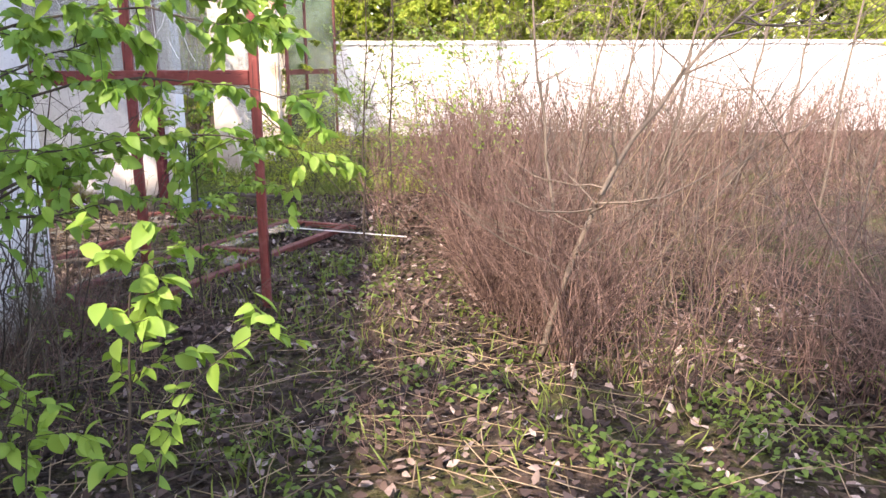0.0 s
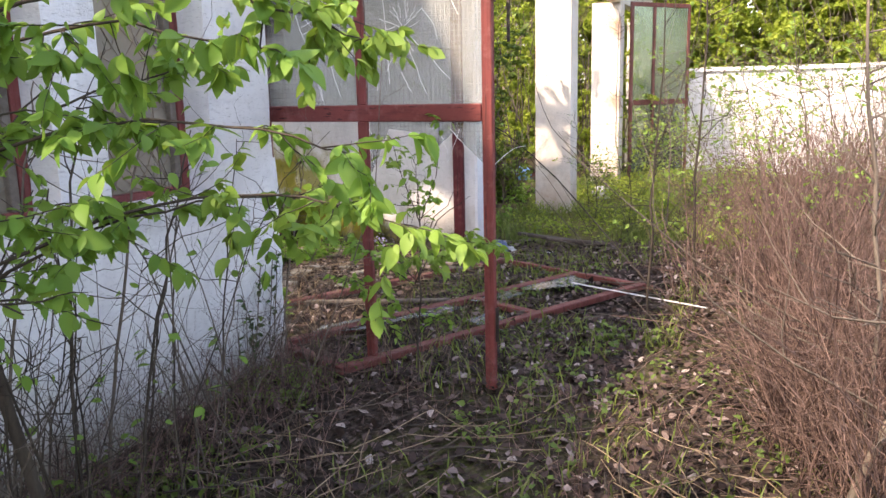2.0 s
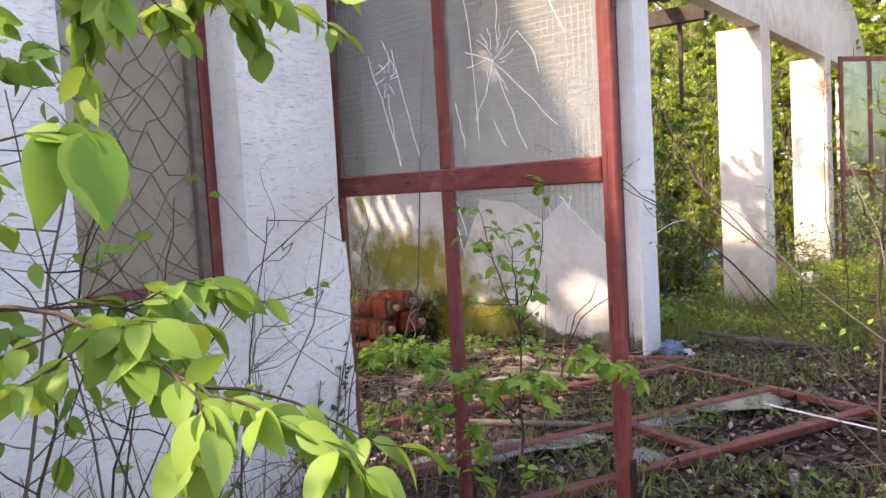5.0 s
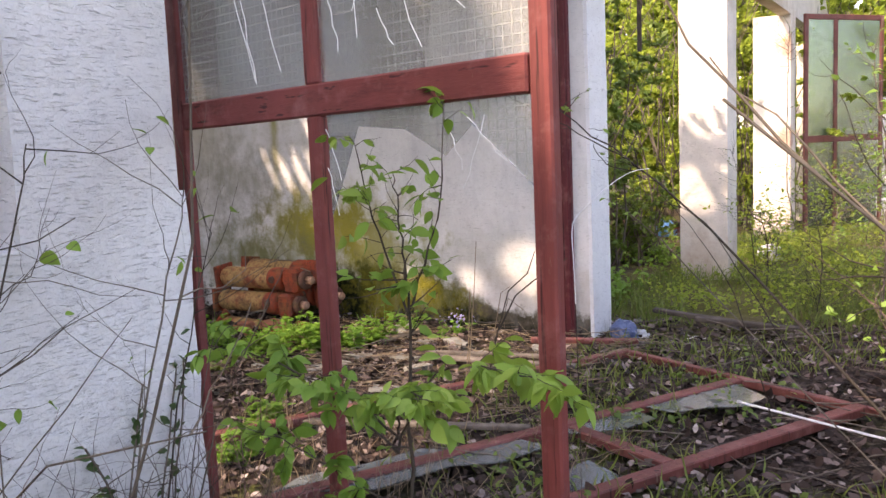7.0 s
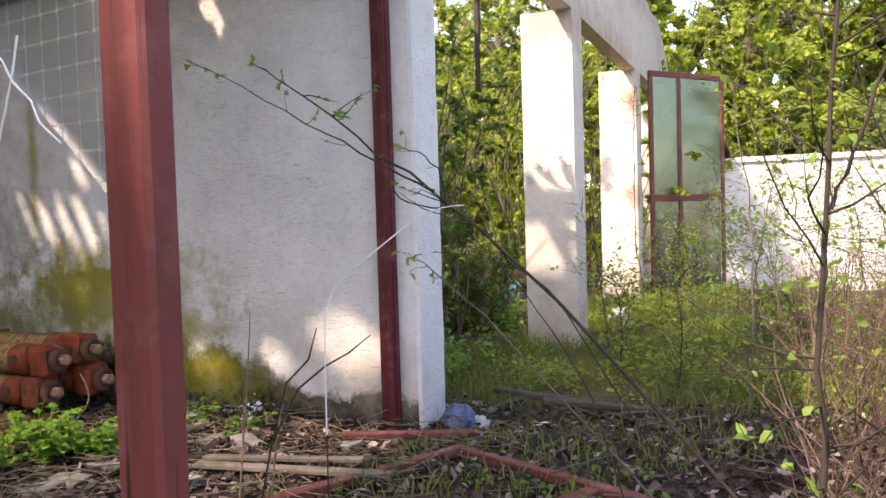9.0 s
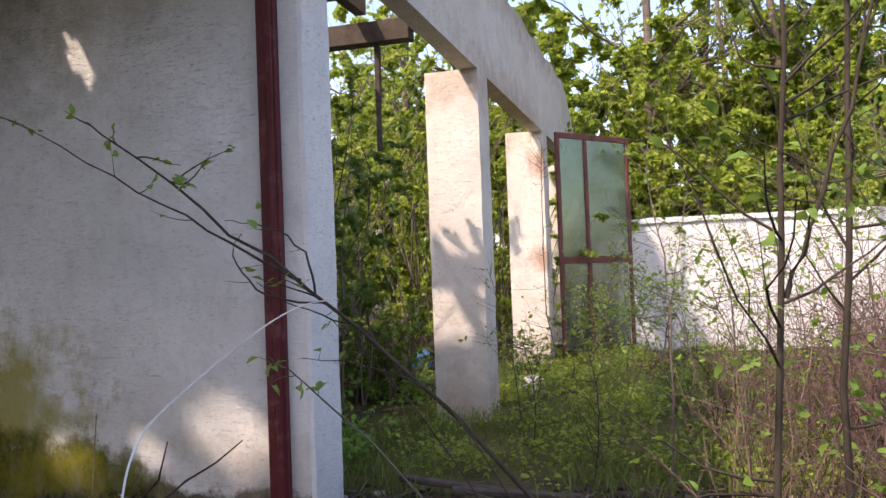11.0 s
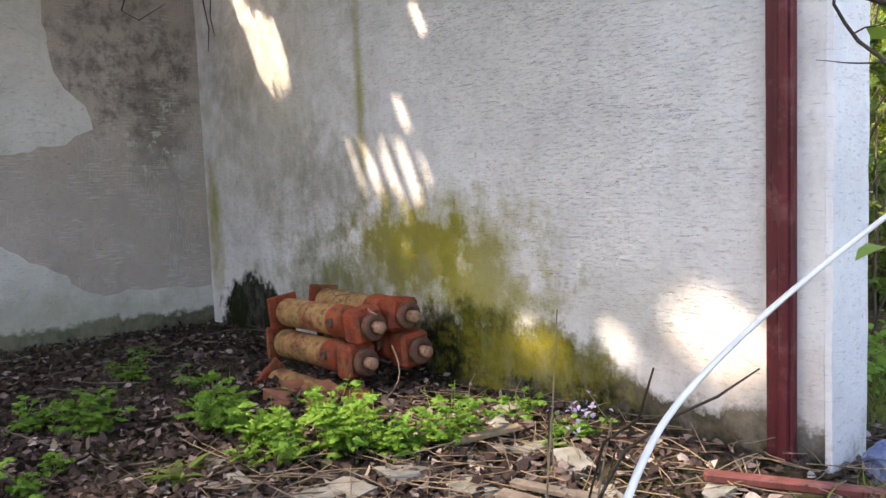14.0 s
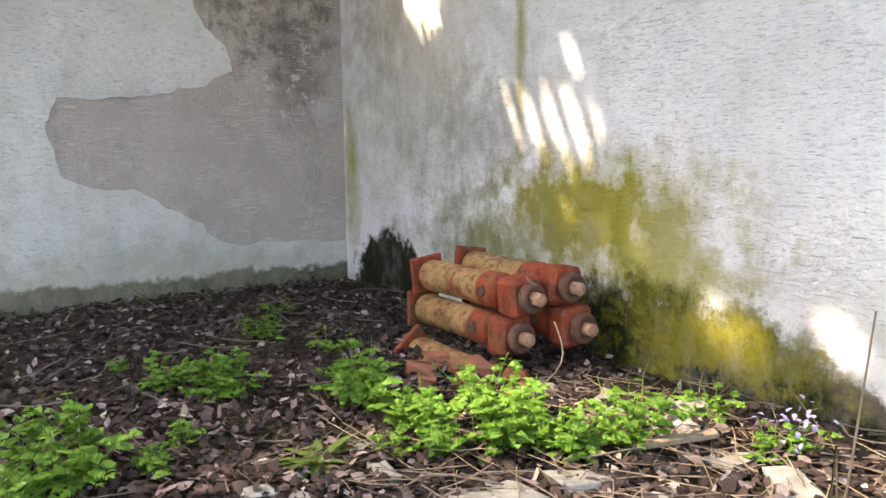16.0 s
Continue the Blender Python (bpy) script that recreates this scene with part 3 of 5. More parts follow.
# old plaster still on the back wall, its broken edge round the bare mortar
EDGE = ((8.65, 0.33), (8.2, 0.36), (7.9, 0.38), (7.62, 0.36), (7.45, 0.42), (7.36, 0.5), (7.33, 0.58), (7.2, 0.63), (7.0, 0.75), (6.85, 0.86), (6.6, 0.88), (6.4, 0.93), (6.28, 1.0),
        (6.25, 1.18), (6.19, 1.36), (6.24, 1.46), (6.3, 1.58), (6.6, 1.57), (6.9, 1.60), (7.1, 1.62), (7.2, 1.66), (7.4, 1.68), (7.5, 1.76), (7.63, 1.82), (7.64, 1.92), (7.56, 2.05), (7.43, 2.16), (7.34, 2.3), (7.3, 2.7), (7.36, 3.6))
ring = [Vector((-5.99, 0.0, 3.6)), Vector((-5.99, 0.0, -0.2)), Vector((-5.99, 8.65, -0.2))]
for (a, b), (c, d) in zip(EDGE, EDGE[1:]):
    for s in range(4):
        y, z = a + (c - a) * s / 4, b + (d - b) * s / 4
        w = noise.noise_vector((y * 9, z * 9, 3)) * 0.025
        ring.append(Vector((-5.985, min(8.65, y + w.x), z + w.y)))
ring.append(Vector((-5.99, 7.36, 3.6)))
bm = bmesh.new()
face = bm.faces.new([bm.verts.new(p) for p in ring])
made = bmesh.ops.extrude_face_region(bm, geom=[face])
for v in made["geom"]:
    if isinstance(v, bmesh.types.BMVert):
        v.co.x = -6.01
structure("plaster_layer", bm, plaster_back, "old white plaster layer broken away from the wall")
structure("wall_boundary", slab(slab(bmesh.new(), 0.9, 16.0, 18.2, 18.45, -0.2, 2.05, 0.4, 0.02), 0.9, 16.0, 18.16, 18.49, 2.05, 2.13, 0.3, 0.015), plaster_fence, "long white plastered boundary wall")
for i, y in enumerate((11.75, 15.5, 19.2)):
    bm = slab(bmesh.new(), -0.36, 0.155, y, y + 0.42, -0.2, 3.28)
    structure(f"pier_{i + 1}", bm, plaster_pier, "cream plastered masonry pier of the ruined bays", "pier")
# beam over the bays, its top broken off towards the far end
bm = bmesh.new()
n = 60
rows = []
for i in range(n + 1):
    y = 9.05 + (19.4 - 9.05) * i / n
    top = 4.45 + 0.03 * math.sin(y * 5) - 0.9 * max(0.0, (y - 17.6) / 1.8) ** 2
    rows.append([bm.verts.new((x, y, z)) for x, z in ((-0.02, 3.28), (0.157, 3.28), (0.157, top), (-0.02, top))])
for a, b in zip(rows, rows[1:]):
    for k in range(4):
        bm.faces.new((a[k], a[(k + 1) % 4], b[(k + 1) % 4], b[k]))
bm.faces.new(rows[0]), bm.faces.new(rows[-1])
structure("beam", bm, plaster_pier, "cream plastered concrete beam over the bays", "beam")
structure("lintel", slab(bmesh.new(), -0.38, -0.1, 4.70, 8.64, 3.4, 4.5), plaster_out, "white plastered lintel over the door opening", "lintel")

# ruined roof over the room: unseen boards on battens, gapped to land sun patches
bm = bmesh.new()
SUN_GAPS = ((-5.35, 7.72, 0.26, 0.36), (-5.55, 8.02, 0.1, 0.2), (-2.12, 8.02, 0.07, 0.15), (-3.45, 7.66, 0.06, 0.12), (-3.95, 7.22, 0.05, 0.12), (-2.27, 6.33, 0.28, 0.2), (-3.5, 6.2, 0.2, 0.11), (-2.9, 6.25, 0.09, 0.1))
for i in range(116):
    x = -5.95 + i * 0.05
    start = 5.75 + 0.3 * noise.noise((x * 1.3, 2.0, 0)) + random.uniform(-0.1, 0.1)
    # boards run further here only to keep sun off floor and ground
    if x < -4.15 or x > -1.85:
        start -= 3.6
    holes = []
    for hx, hy, hw, hh in SUN_GAPS:
        if abs(x + 0.025 - hx) < hw:
            k = math.sqrt(1 - (abs(x + 0.025 - hx) / hw) ** 2)
            holes.append((hy - hh * k * random.uniform(0.6, 1), hy + hh * k * random.uniform(0.6, 1)))
    # slits that lay streaks of sun on the partition wall
    if -4.75 < x < -3.9 and i % 4 in (0, 1):
        holes.append((6.78 + random.uniform(-0.12, 0.1), 7.08 + random.uniform(-0.06, 0.08)))
    if -4.7 < x < -3.7 and i % 5 == 0:
        holes.append((6.44 + random.uniform(-0.1, 0.1), 6.58 + random.uniform(-0.04, 0.05)))
    y0 = start
    for a, b in sorted(holes):
        if a > y0:
            box(bm, x + 0.0005, x + 0.0495, y0, a, 3.66, 3.69)
        y0 = max(y0, b)
    box(bm, x + 0.0005, x + 0.0495, y0, 9.08 + random.uniform(0, 0.12), 3.66, 3.69)
box(bm, -3.0, -0.03, 10.3, 10.44, 3.2, 3.36)
box(bm, -3.0, -0.03, 9.5, 9.6, 3.3, 3.44)
for x in (-0.5, -1.3):
    box(bm, x, x + 0.09, 9.06, 10.4, 3.45, 3.598)
structure("ceiling", bm, dark_wood, "dark decayed roof timbers, with unseen gapped boards added to shape the sunlight", "roof")
lath = thing("hanging_lath", pose(-0.32, 10.37, 3.2), "dark wooden lath hanging from the broken roof", "lath")
part("lath", box(one_box(-0.02, 0.02, -0.012, 0.012, -0.85, 0.0, 0.003), -0.018, 0.018, 0.02, 0.04, -0.45, 0.0), dark_wood, lath)


# ---- windows ----
def window(name, y0, y1, label):
    w = tagged(thing(name, pose(-0.305, (y0 + y1) / 2, SILL), label, "window"), kind="structure")
    h, b, top = (y1 - y0) / 2, 0.055, 1.56
    for s, nm in ((-1, "frame_stile"), (1, "frame_stile")):
        part(nm, one_box(-0.03, 0.03, s * h - (b if s > 0 else 0), s * h + (b if s < 0 else 0), 0.002, top, 0.004), red_paint, w)
    part("frame_sill_rail", one_box(-0.03, 0.03, -h + b, h - b, 0.002, b, 0.004), red_paint, w)
    part("frame_head_rail", one_box(-0.03, 0.03, -h + b, h - b, top - b, top, 0.004), red_paint, w)
    part("sash_stile", one_box(-0.02, 0.02, h - b - 0.05, h - b - 0.002, b, top - b, 0.004), grey_wood, w, "bare grey weathered wood strip")
    part("window_pane", one_box(-0.022, -0.017, -h + b, h - b, b, top - b), glass_window, w)
    part("window_sill", one_box(0.031, 0.209, -h, h, 0.002, 0.014, 0.004), plaster_out, w, "rough plastered sill")
    # wire lattice behind the pane
    paths = []
    rng = random.Random(5)
    for sgn in (-1, 1):
        for k in range(-8, 14):
            c = k * 0.17
            pts = []
            for i in range(9):
                y = -h + b + (2 * h - 2 * b) * i / 8
                z = c + sgn * (y + h) * 1.1 + 0.03 * math.sin(i * 2.7 + k) + rng.uniform(-0.03, 0.03)
                pts.append((-0.012 + rng.uniform(-0.003, 0.003), y, min(max(z, b), top - b)))
            if len({p[2] for p in pts}) > 3:
                paths.append(pts)
    part_np("wire_lattice", *tubes(np.array(paths), np.full((len(paths), 9), 0.003), 4), wire_mat, w, "brown wire lattice", smooth=True)
    return w


for i, (lo, hi) in enumerate(WINDOWS):
    window(f"window_{i + 1}", lo, hi, "red-framed window with cloudy glass and wire lattice")


# ---- doors ----
def crack_lines(lines, y, r=0.0014):
    paths = np.array([[(a[0] + (b[0] - a[0]) * t + c * math.sin(t * 3.1) + 0.006 * math.sin(t * 17 + a[0] * 40), y, a[1] + (b[1] - a[1]) * t) for t in np.linspace(0, 1, 6)] for a, b, c in lines])
    return tubes(paths, np.full((len(lines), 6), r), 4)


def door_leaf(name, m, width, mull, rail, top, label, glass_top, glass_low, paint, cracks=(), hole=None):
    """A tall glazed leaf, hinge at x = 0: two stiles, mullion, three rails, four panes."""
    d = thing(name, m, label, "door")
    b, t = 0.077, 0.02
    def bar(nm, x0, x1, z0, z1, k=1.0):
        return part(nm, one_box(x0, x1, -t * k, t * k, z0, z1, 0.006), red_rail if "rail" in nm and paint == red_paint else paint, d)
    bar("hinge_stile", 0.025, b + 0.02, 0.0, top)
    bar("lock_stile", width - b + 0.006, width - 0.006, 0.0, top, 0.95)
    bar("top_rail", b + 0.02, width - b, top - b, top, 0.98)
    bar("mullion_upper", mull, mull + 0.07, rail + 0.1, top - b, 0.9)
    bar("mullion_lower", mull, mull + 0.07, -0.02, rail, 0.9)
    bar("middle_rail", b + 0.02, width - b, rail, rail + 0.1, 0.95)
    for nm, x0, x1, z0, z1, g in (("pane", b + 0.02, mull, 0.14, rail, glass_low), ("pane", mull + 0.07, width - b, 0.14, rail, None),
                                  ("pane", b + 0.02, mull, rail + 0.1, top - b, glass_top), ("pane", mull + 0.07, width - b, rail + 0.1, top - b, glass_top)):
        if g:
            part(nm, one_box(x0, x1, -0.002, 0.002, z0, z1), g, d).visible_shadow = False
    if cracks:
        part_np("glass_cracks", *crack_lines(cracks, -0.004), crack_mat, d, "bright white cracks in the glass")
    return d


LEAF_HINGE = (-0.30, 4.866)
CRACKS = (((0.16, 2.25), (0.36, 1.70), 0.01), ((0.30, 2.05), (0.37, 1.69), -0.01), ((0.34, 2.25), (0.50, 1.72), 0.0), ((0.28, 2.3), (0.36, 2.15), 0.0), ((0.22, 2.15), (0.33, 2.2), 0.01),
          ((0.80, 2.6), (0.88, 1.78), 0.02), ((1.0, 2.55), (1.01, 2.15), 0.01), ((0.98, 2.1), (1.14, 1.72), 0.0), ((0.98, 2.1), (1.30, 1.80), 0.01), ((0.98, 2.1), (0.82, 2.16), 0.01), ((0.98, 2.1), (1.12, 2.2), 0.01),
          ((0.98, 2.1), (0.86, 1.86), 0.02), ((1.12, 2.65), (1.36, 2.15), 0.0), ((0.75, 1.95), (0.80, 1.75), 0.0), ((1.12, 2.2), (1.22, 2.02), 0.03), ((0.97, 1.85), (1.03, 1.74), 0.0), ((0.9, 2.2), (0.98, 2.1), 0.02),
          ((0.72, 1.52), (0.78, 1.36), 0.0), ((1.22, 1.52), (1.28, 1.38), 0.0), ((1.30, 1.52), (1.42, 1.40), 0.0), ((0.72, 1.4), (0.76, 1.25), 0.0), ((1.36, 1.52), (1.28, 1.33), 0.0))
CRACKS += tuple(((0.98 + 0.05 * math.cos(k), 2.1 + 0.05 * math.sin(k)), (0.98 + (0.12 + 0.06 * math.sin(k * 3)) * math.cos(k + 0.2), 2.1 + 0.15 * math.sin(k + 0.2)), 0.01) for k in range(9))
CRACKS += tuple(((0.30 + 0.02 * math.cos(k), 2.12 + 0.03 * math.sin(k)), (0.30 + 0.08 * math.cos(k + 0.3), 2.12 + 0.1 * math.sin(k + 0.3)), 0.005) for k in range(7))
CRACKS = tuple(((a[0] + 0.2, a[1]), (b[0] + 0.2, b[1]), c) for a, b, c in CRACKS)
leaf_turn = math.degrees(math.atan2(4.58 - 4.866, 1.384 + 0.30))
d1 = door_leaf("door_1", pose(LEAF_HINGE[0], LEAF_HINGE[1], 0.0, 0, 0, leaf_turn), 1.785, 0.838, 1.563, 3.35, "tall red-painted glazed door leaf standing open, panes cracked", glass_wired, None, red_paint, CRACKS)
# shards left in the lower panes
for pts in (((0.71, 1.563), (1.5, 1.563), (1.5, 1.33), (1.42, 1.40), (1.30, 1.50), (1.2, 1.42), (1.05, 1.5), (0.85, 1.52), (0.78, 1.38), (0.71, 1.25)),):
    bm = bmesh.new()
    bm.faces.new([bm.verts.new((x, 0, z)) for x, z in pts])
    g = bmesh.ops.extrude_face_region(bm, geom=bm.faces[:])
    for v in g["geom"]:
        if isinstance(v, bmesh.types.BMVert):
            v.co.y = 0.004
    bmesh.ops.translate(bm, verts=bm.verts[:], vec=(0.21, 0, 0))
    part("broken_pane", bm, glass_wired, d1, "jagged remains of wired glass").visible_shadow = False
lock_stile = [o for o in d1.children if o.name.startswith("lock_stile")][0]
part("lock_plate", box(one_box(1.787, 1.791, -0.018, 0.018, 0.30, 0.50, 0.001), 1.788, 1.794, -0.010, 0.010, 0.33, 0.40), iron_dark, lock_stile, "black iron lock plate")
part("upper_bolt", box(one_box(1.786, 1.792, -0.012, 0.012, 2.2, 2.42, 0.002), 1.788, 1.81, -0.006, 0.006, 2.36, 2.39), iron_dark, lock_stile, "black iron bolt")
d2 = door_leaf("door_2", pose(0.26, 15.86, 0.03, 0, 0, 52), 1.55, 0.58, 1.40, 3.28, "tall red-framed glazed door leaf with green dusty glass", glass_green, glass_green, red_worn)
part("lower_pane", one_box(0.67, 1.45, -0.002, 0.002, 0.14, 1.40), glass_green, d2).visible_shadow = False
jamb = tagged(thing("door_frame", pose(-0.345, 8.65, 0.0), "dark red wooden door frame on the wall", "door frame"), kind="structure")
part("jamb_post", one_box(-0.06, 0.06, -0.055, -0.003, -0.03, 3.4, 0.006), red_dark, jamb)
part("jamb_stop", one_box(0.005, 0.045, -0.075, -0.0555, -0.03, 3.4, 0.004), red_dark, jamb)
jamb2 = tagged(thing("door_frame", pose(-0.30, 4.70, 0.0), "dark red wooden door frame on the wall", "door frame"), kind="structure")
part("jamb_post", one_box(-0.05, 0.10, 0.003, 0.06, -0.03, 3.4, 0.006), red_dark, jamb2)

# the other leaf, fallen flat
FA, FR = Vector((0.30, 8.15)), Vector((1.90, 7.40))
e = (FR - FA).normalized()
fallen = thing("fallen_door", Matrix.Translation((FA.x, FA.y, 0.03)) @ Matrix.Rotation(math.atan2(e.y, e.x), 4, "Z") @ pose(0, 0, 0, -0.8), "red-painted glazed door leaf lying broken on the ground", "door")
W = (FR - FA).length
def lying(nm, x0, x1, y0, y1, z0=-0.05, z1=0.0):
    return part(nm, one_box(x0, x1, -y1, -y0, z0, z1, 0.006, 0.004), red_worn, fallen)
lying("end_rail", 0.07, W - 0.07, 0.0, 0.06)
lying("long_stile", 0.0, 0.07, 0.0, 3.3)
lying("long_stile", W - 0.08, W, 0.0, 3.3)
lying("mullion", 0.97, 1.05, 0.09, 3.2, -0.045, 0.004)
lying("cross_rail", 1.05, W - 0.08, 1.38, 1.46, -0.046, -0.002)
lying("end_rail", 0.07, W - 0.08, 3.22, 3.3)
lying("frame_rail", -0.02, W + 0.03, -0.06, -0.025, -0.06, -0.02)
def shard(pts, z=-0.012):
    bm = bmesh.new()
    bm.faces.new([bm.verts.new((x, -y, z)) for x, y in pts])
    g = bmesh.ops.extrude_face_region(bm, geom=bm.faces[:])
    for v in g["geom"]:
        if isinstance(v, bmesh.types.BMVert):
            v.co.z = z + 0.005
    part("glass_shard", bm, glass_shard, fallen, "broken pane of dirty pale glass")
shard(((1.05, 0.15), (1.33, 0.25), (1.36, 0.5), (1.27, 0.62), (1.20, 0.86), (1.05, 0.9)))
shard(((1.05, 0.98), (1.22, 1.0), (1.24, 1.25), (1.14, 1.5), (1.05, 1.52)))
shard(((1.05, 1.75), (1.2, 1.7), (1.24, 2.0), (1.14, 2.2), (1.17, 2.6), (1.05, 2.8)))
shard(((1.45, 1.68), (1.7, 1.7), (1.72, 2.0), (1.5, 1.95)))
shard(((0.96, 2.1), (0.86, 2.2), (0.88, 2.5), (0.84, 2.8), (0.96, 3.0)), -0.014)

pole = thing("white_pole", pose(1.335, 7.06, 0.07, 0, 1.5, -18.7), "thin white plastic pole lying across the fallen door", "pole")
part("pole", lathe(((0.0, 0.006), (0.02, 0.0065), (0.6, 0.006), (1.2, 0.0055)), 10), white_plastic, pole)
part("pole_end", lathe(((-0.03, 0.008), (-0.028, 0.010), (-0.003, 0.010), (-0.001, 0.008)), 10), grey_plastic, pole, "grey end cap")
for x, y, rz, L, w in ((-0.35, 7.45, 8, 1.1, 0.07), (-0.5, 7.6, 14, 0.9, 0.05), (-0.15, 6.1, 20, 1.3, 0.05)):
    p = thing("wooden_plank", pose(x, y, 0.035, 2, 0, rz), "weathered wooden board lying on the ground", "plank", "scattered boards")
    part("board", one_box(-L / 2, L / 2, -w / 2, w / 2, -0.012, 0.012, 0.004, 0.004), grey_wood if rz > 0 else red_worn, p)
for i, (x, y, z, rz) in enumerate(((-0.05, 8.25, 0.05, 35), (0.5, 9.35, 0.06, -5), (0.9, 9.25, 0.05, 10))):
    p = thing("broken_timber", pose(x, y, z, 3, 4, rz), "dark red-brown rotten timber lying on the ground", "timber", "rotten timbers")
    part("timber", one_box(-0.4, 0.4, -0.028, 0.028, -0.04, 0.0, 0.008, 0.012), red_worn if i < 1 else dark_wood, p)


# ---- gas cylinders ----
def cylinder_thing():
    c = thing("gas_cylinder", pose(-3.66, 8.03, 0.18), "rusty orange-red gas cylinder stacked in the corner", "gas cylinder", "stacked cylinders")
    part("tank", lathe(((0.02, 0.06), (0.03, 0.09), (0.06, 0.104), (0.10, 0.106), (0.60, 0.106), (0.64, 0.10), (0.70, 0.085), (0.74, 0.078), (0.80, 0.078)), 28), tank_mat, c, "ochre and red rusty tank", True)
    part("foot_plate", one_box(-0.02, 0.012, -0.125, 0.125, -0.118, 0.125, 0.008), head_mat, c, "square red plate")
    part("collar", lathe(((0.66, 0.06), (0.67, 0.105), (0.70, 0.115), (0.80, 0.115), (0.84, 0.105), (0.85, 0.06))), head_mat, c, "bulged red collar", True)
    part("port", lathe(((0.0, 0.035), (0.03, 0.035), (0.035, 0.03), (0.036, 0.012), (0.03, 0.01)), 14), disc_mat, c).matrix_basis = pose(0.755, -0.098, 0.02, 0, 0, -90)
    block = part("valve_block", one_box(0.885, 1.05, -0.118, 0.118, -0.118, 0.118, 0.028), head_mat, c, "square orange-red valve block")
    part("neck", lathe(((0.84, 0.07), (0.885, 0.07))), head_mat, c)
    part("hand_wheel", lathe(((1.045, 0.05), (1.06, 0.085), (1.065, 0.092), (1.10, 0.092), (1.11, 0.085), (1.112, 0.05), (1.10, 0.045))), disc_mat, block, "rusty steel disc", True)
    part("spindle", lathe(((1.09, 0.04), (1.165, 0.04), (1.175, 0.034), (1.176, 0.0015)), 16), tip_mat, block, "pale brass stub", True)
    return c


first = cylinder_thing()
first.scale = (0.92, 0.92, 0.92)
for x, y, z, rx in ((-3.61, 8.03, 0.402, 6), (-3.57, 8.33, 0.44, -8), (-3.50, 8.34, 0.222, 4)):
    copy_thing(first, pose(x, y, z, rx, 0, random.uniform(-2, 2)))
copy_thing(first, pose(-3.42, 7.82, -0.02, 40, 3, 4))
rope = np.array([[(-3.15 + 0.65 * t, 8.15 + 0.15 * math.sin(t * 5), 0.535 + 0.02 * math.sin(t * 9) - 0.05 * t) for t in np.linspace(0, 1, 10)]])
rp = thing("wire", pose(0, 0, 0), "thin brown wire lying over the cylinders", "wire")
part_np("strand", *tubes(rope, np.full((1, 10), 0.005), 5), wire_mat, rp)
part_np("strand_end", *tubes(np.array([[(-2.36 + 0.12 * math.sin(t * 3), 8.0 - 0.1 * t, 0.33 - 0.31 * t) for t in np.linspace(0, 1, 8)]]), np.full((1, 8), 0.004), 5), wire_mat, rp)


# ---- debris ----
def rock(name, x, y, size, flat, mat, label, category, group, seed, tilt=0.0):
    rng = random.Random(seed)
    bm = bmesh.new()
    bmesh.ops.create_cube(bm, size=1.0)
    bmesh.ops.bevel(bm, geom=bm.edges[:], offset=0.12, segments=1, affect="EDGES")
    for v in bm.verts:
        v.co = Vector((v.co.x * (1 + rng.uniform(-0.3, 0.3)), v.co.y * (0.7 + rng.uniform(-0.25, 0.25)), v.co.z * flat * (1 + rng.uniform(-0.25, 0.25)))) * size
    ob = part(name, bm, mat)
    ob.matrix_basis = pose(x, y, ground_height(x, y) - 0.03 + size * flat * 0.45, tilt, rng.uniform(-8, 8), rng.uniform(0, 360))
    return tagged(ob, label, category, group)


STONES = ((-1.5, 6.9, 0.20), (-1.42, 7.32, 0.24), (-1.45, 7.05, 0.16), (-1.24, 7.95, 0.19), (-1.72, 8.3, 0.22), (-1.62, 8.1, 0.15), (-0.95, 7.9, 0.24), (-1.1, 7.4, 0.2), (-0.85, 7.2, 0.16), (-1.9, 6.75, 0.13),
          (-0.6, 7.7, 0.18), (-2.0, 6.3, 0.12), (-1.3, 6.6, 0.15), (-2.05, 8.05, 0.13), (-1.85, 7.95, 0.17), (-0.3, 8.0, 0.14), (-0.75, 6.7, 0.2), (-0.4, 6.9, 0.13))
for i, (x, y, s) in enumerate(STONES):
    rock("stone_slab" if s > 0.17 else "stone", x, y, s, 0.22 if s > 0.17 else 0.35, stone_mat, "pale grey broken stone lying on the litter", "stone", "debris stones", i, random.uniform(-8, 8))
rng0 = random.Random(8)
for i in range(46):
    x, y = rng0.uniform(-2.4, -0.3), rng0.uniform(6.2, 8.5)
    rock("stone_chip", x, y, rng0.uniform(0.03, 0.085), 0.4, stone_mat, "small pale stone chip on the ground", "stone", "stone chips", 100 + i)
for i, (x, y, s) in enumerate(((-2.75, 7.75, 0.2), (-2.55, 7.6, 0.17), (-2.9, 7.55, 0.18), (-2.35, 7.75, 0.15), (-2.7, 7.45, 0.12), (-3.05, 7.75, 0.14))):
    rock("broken_brick", x, y, s, 0.5, brick_mat, "broken red brick beside the cylinders", "brick", "broken bricks", 200 + i, 10)
stick = thing("pale_stick", pose(-1.42, 7.82, 0.05, 0, -8, 58), "pale split wood stick leaning on stones", "stick")
part("stick", one_box(-0.17, 0.17, -0.03, 0.03, -0.012, 0.012, 0.004, 0.004), straw, stick)
rock("shard_plate", -2.3, 7.95, 0.2, 0.12, grey_wood, "flat grey slate leaning by the cylinders", "slate", "", 300, 35)


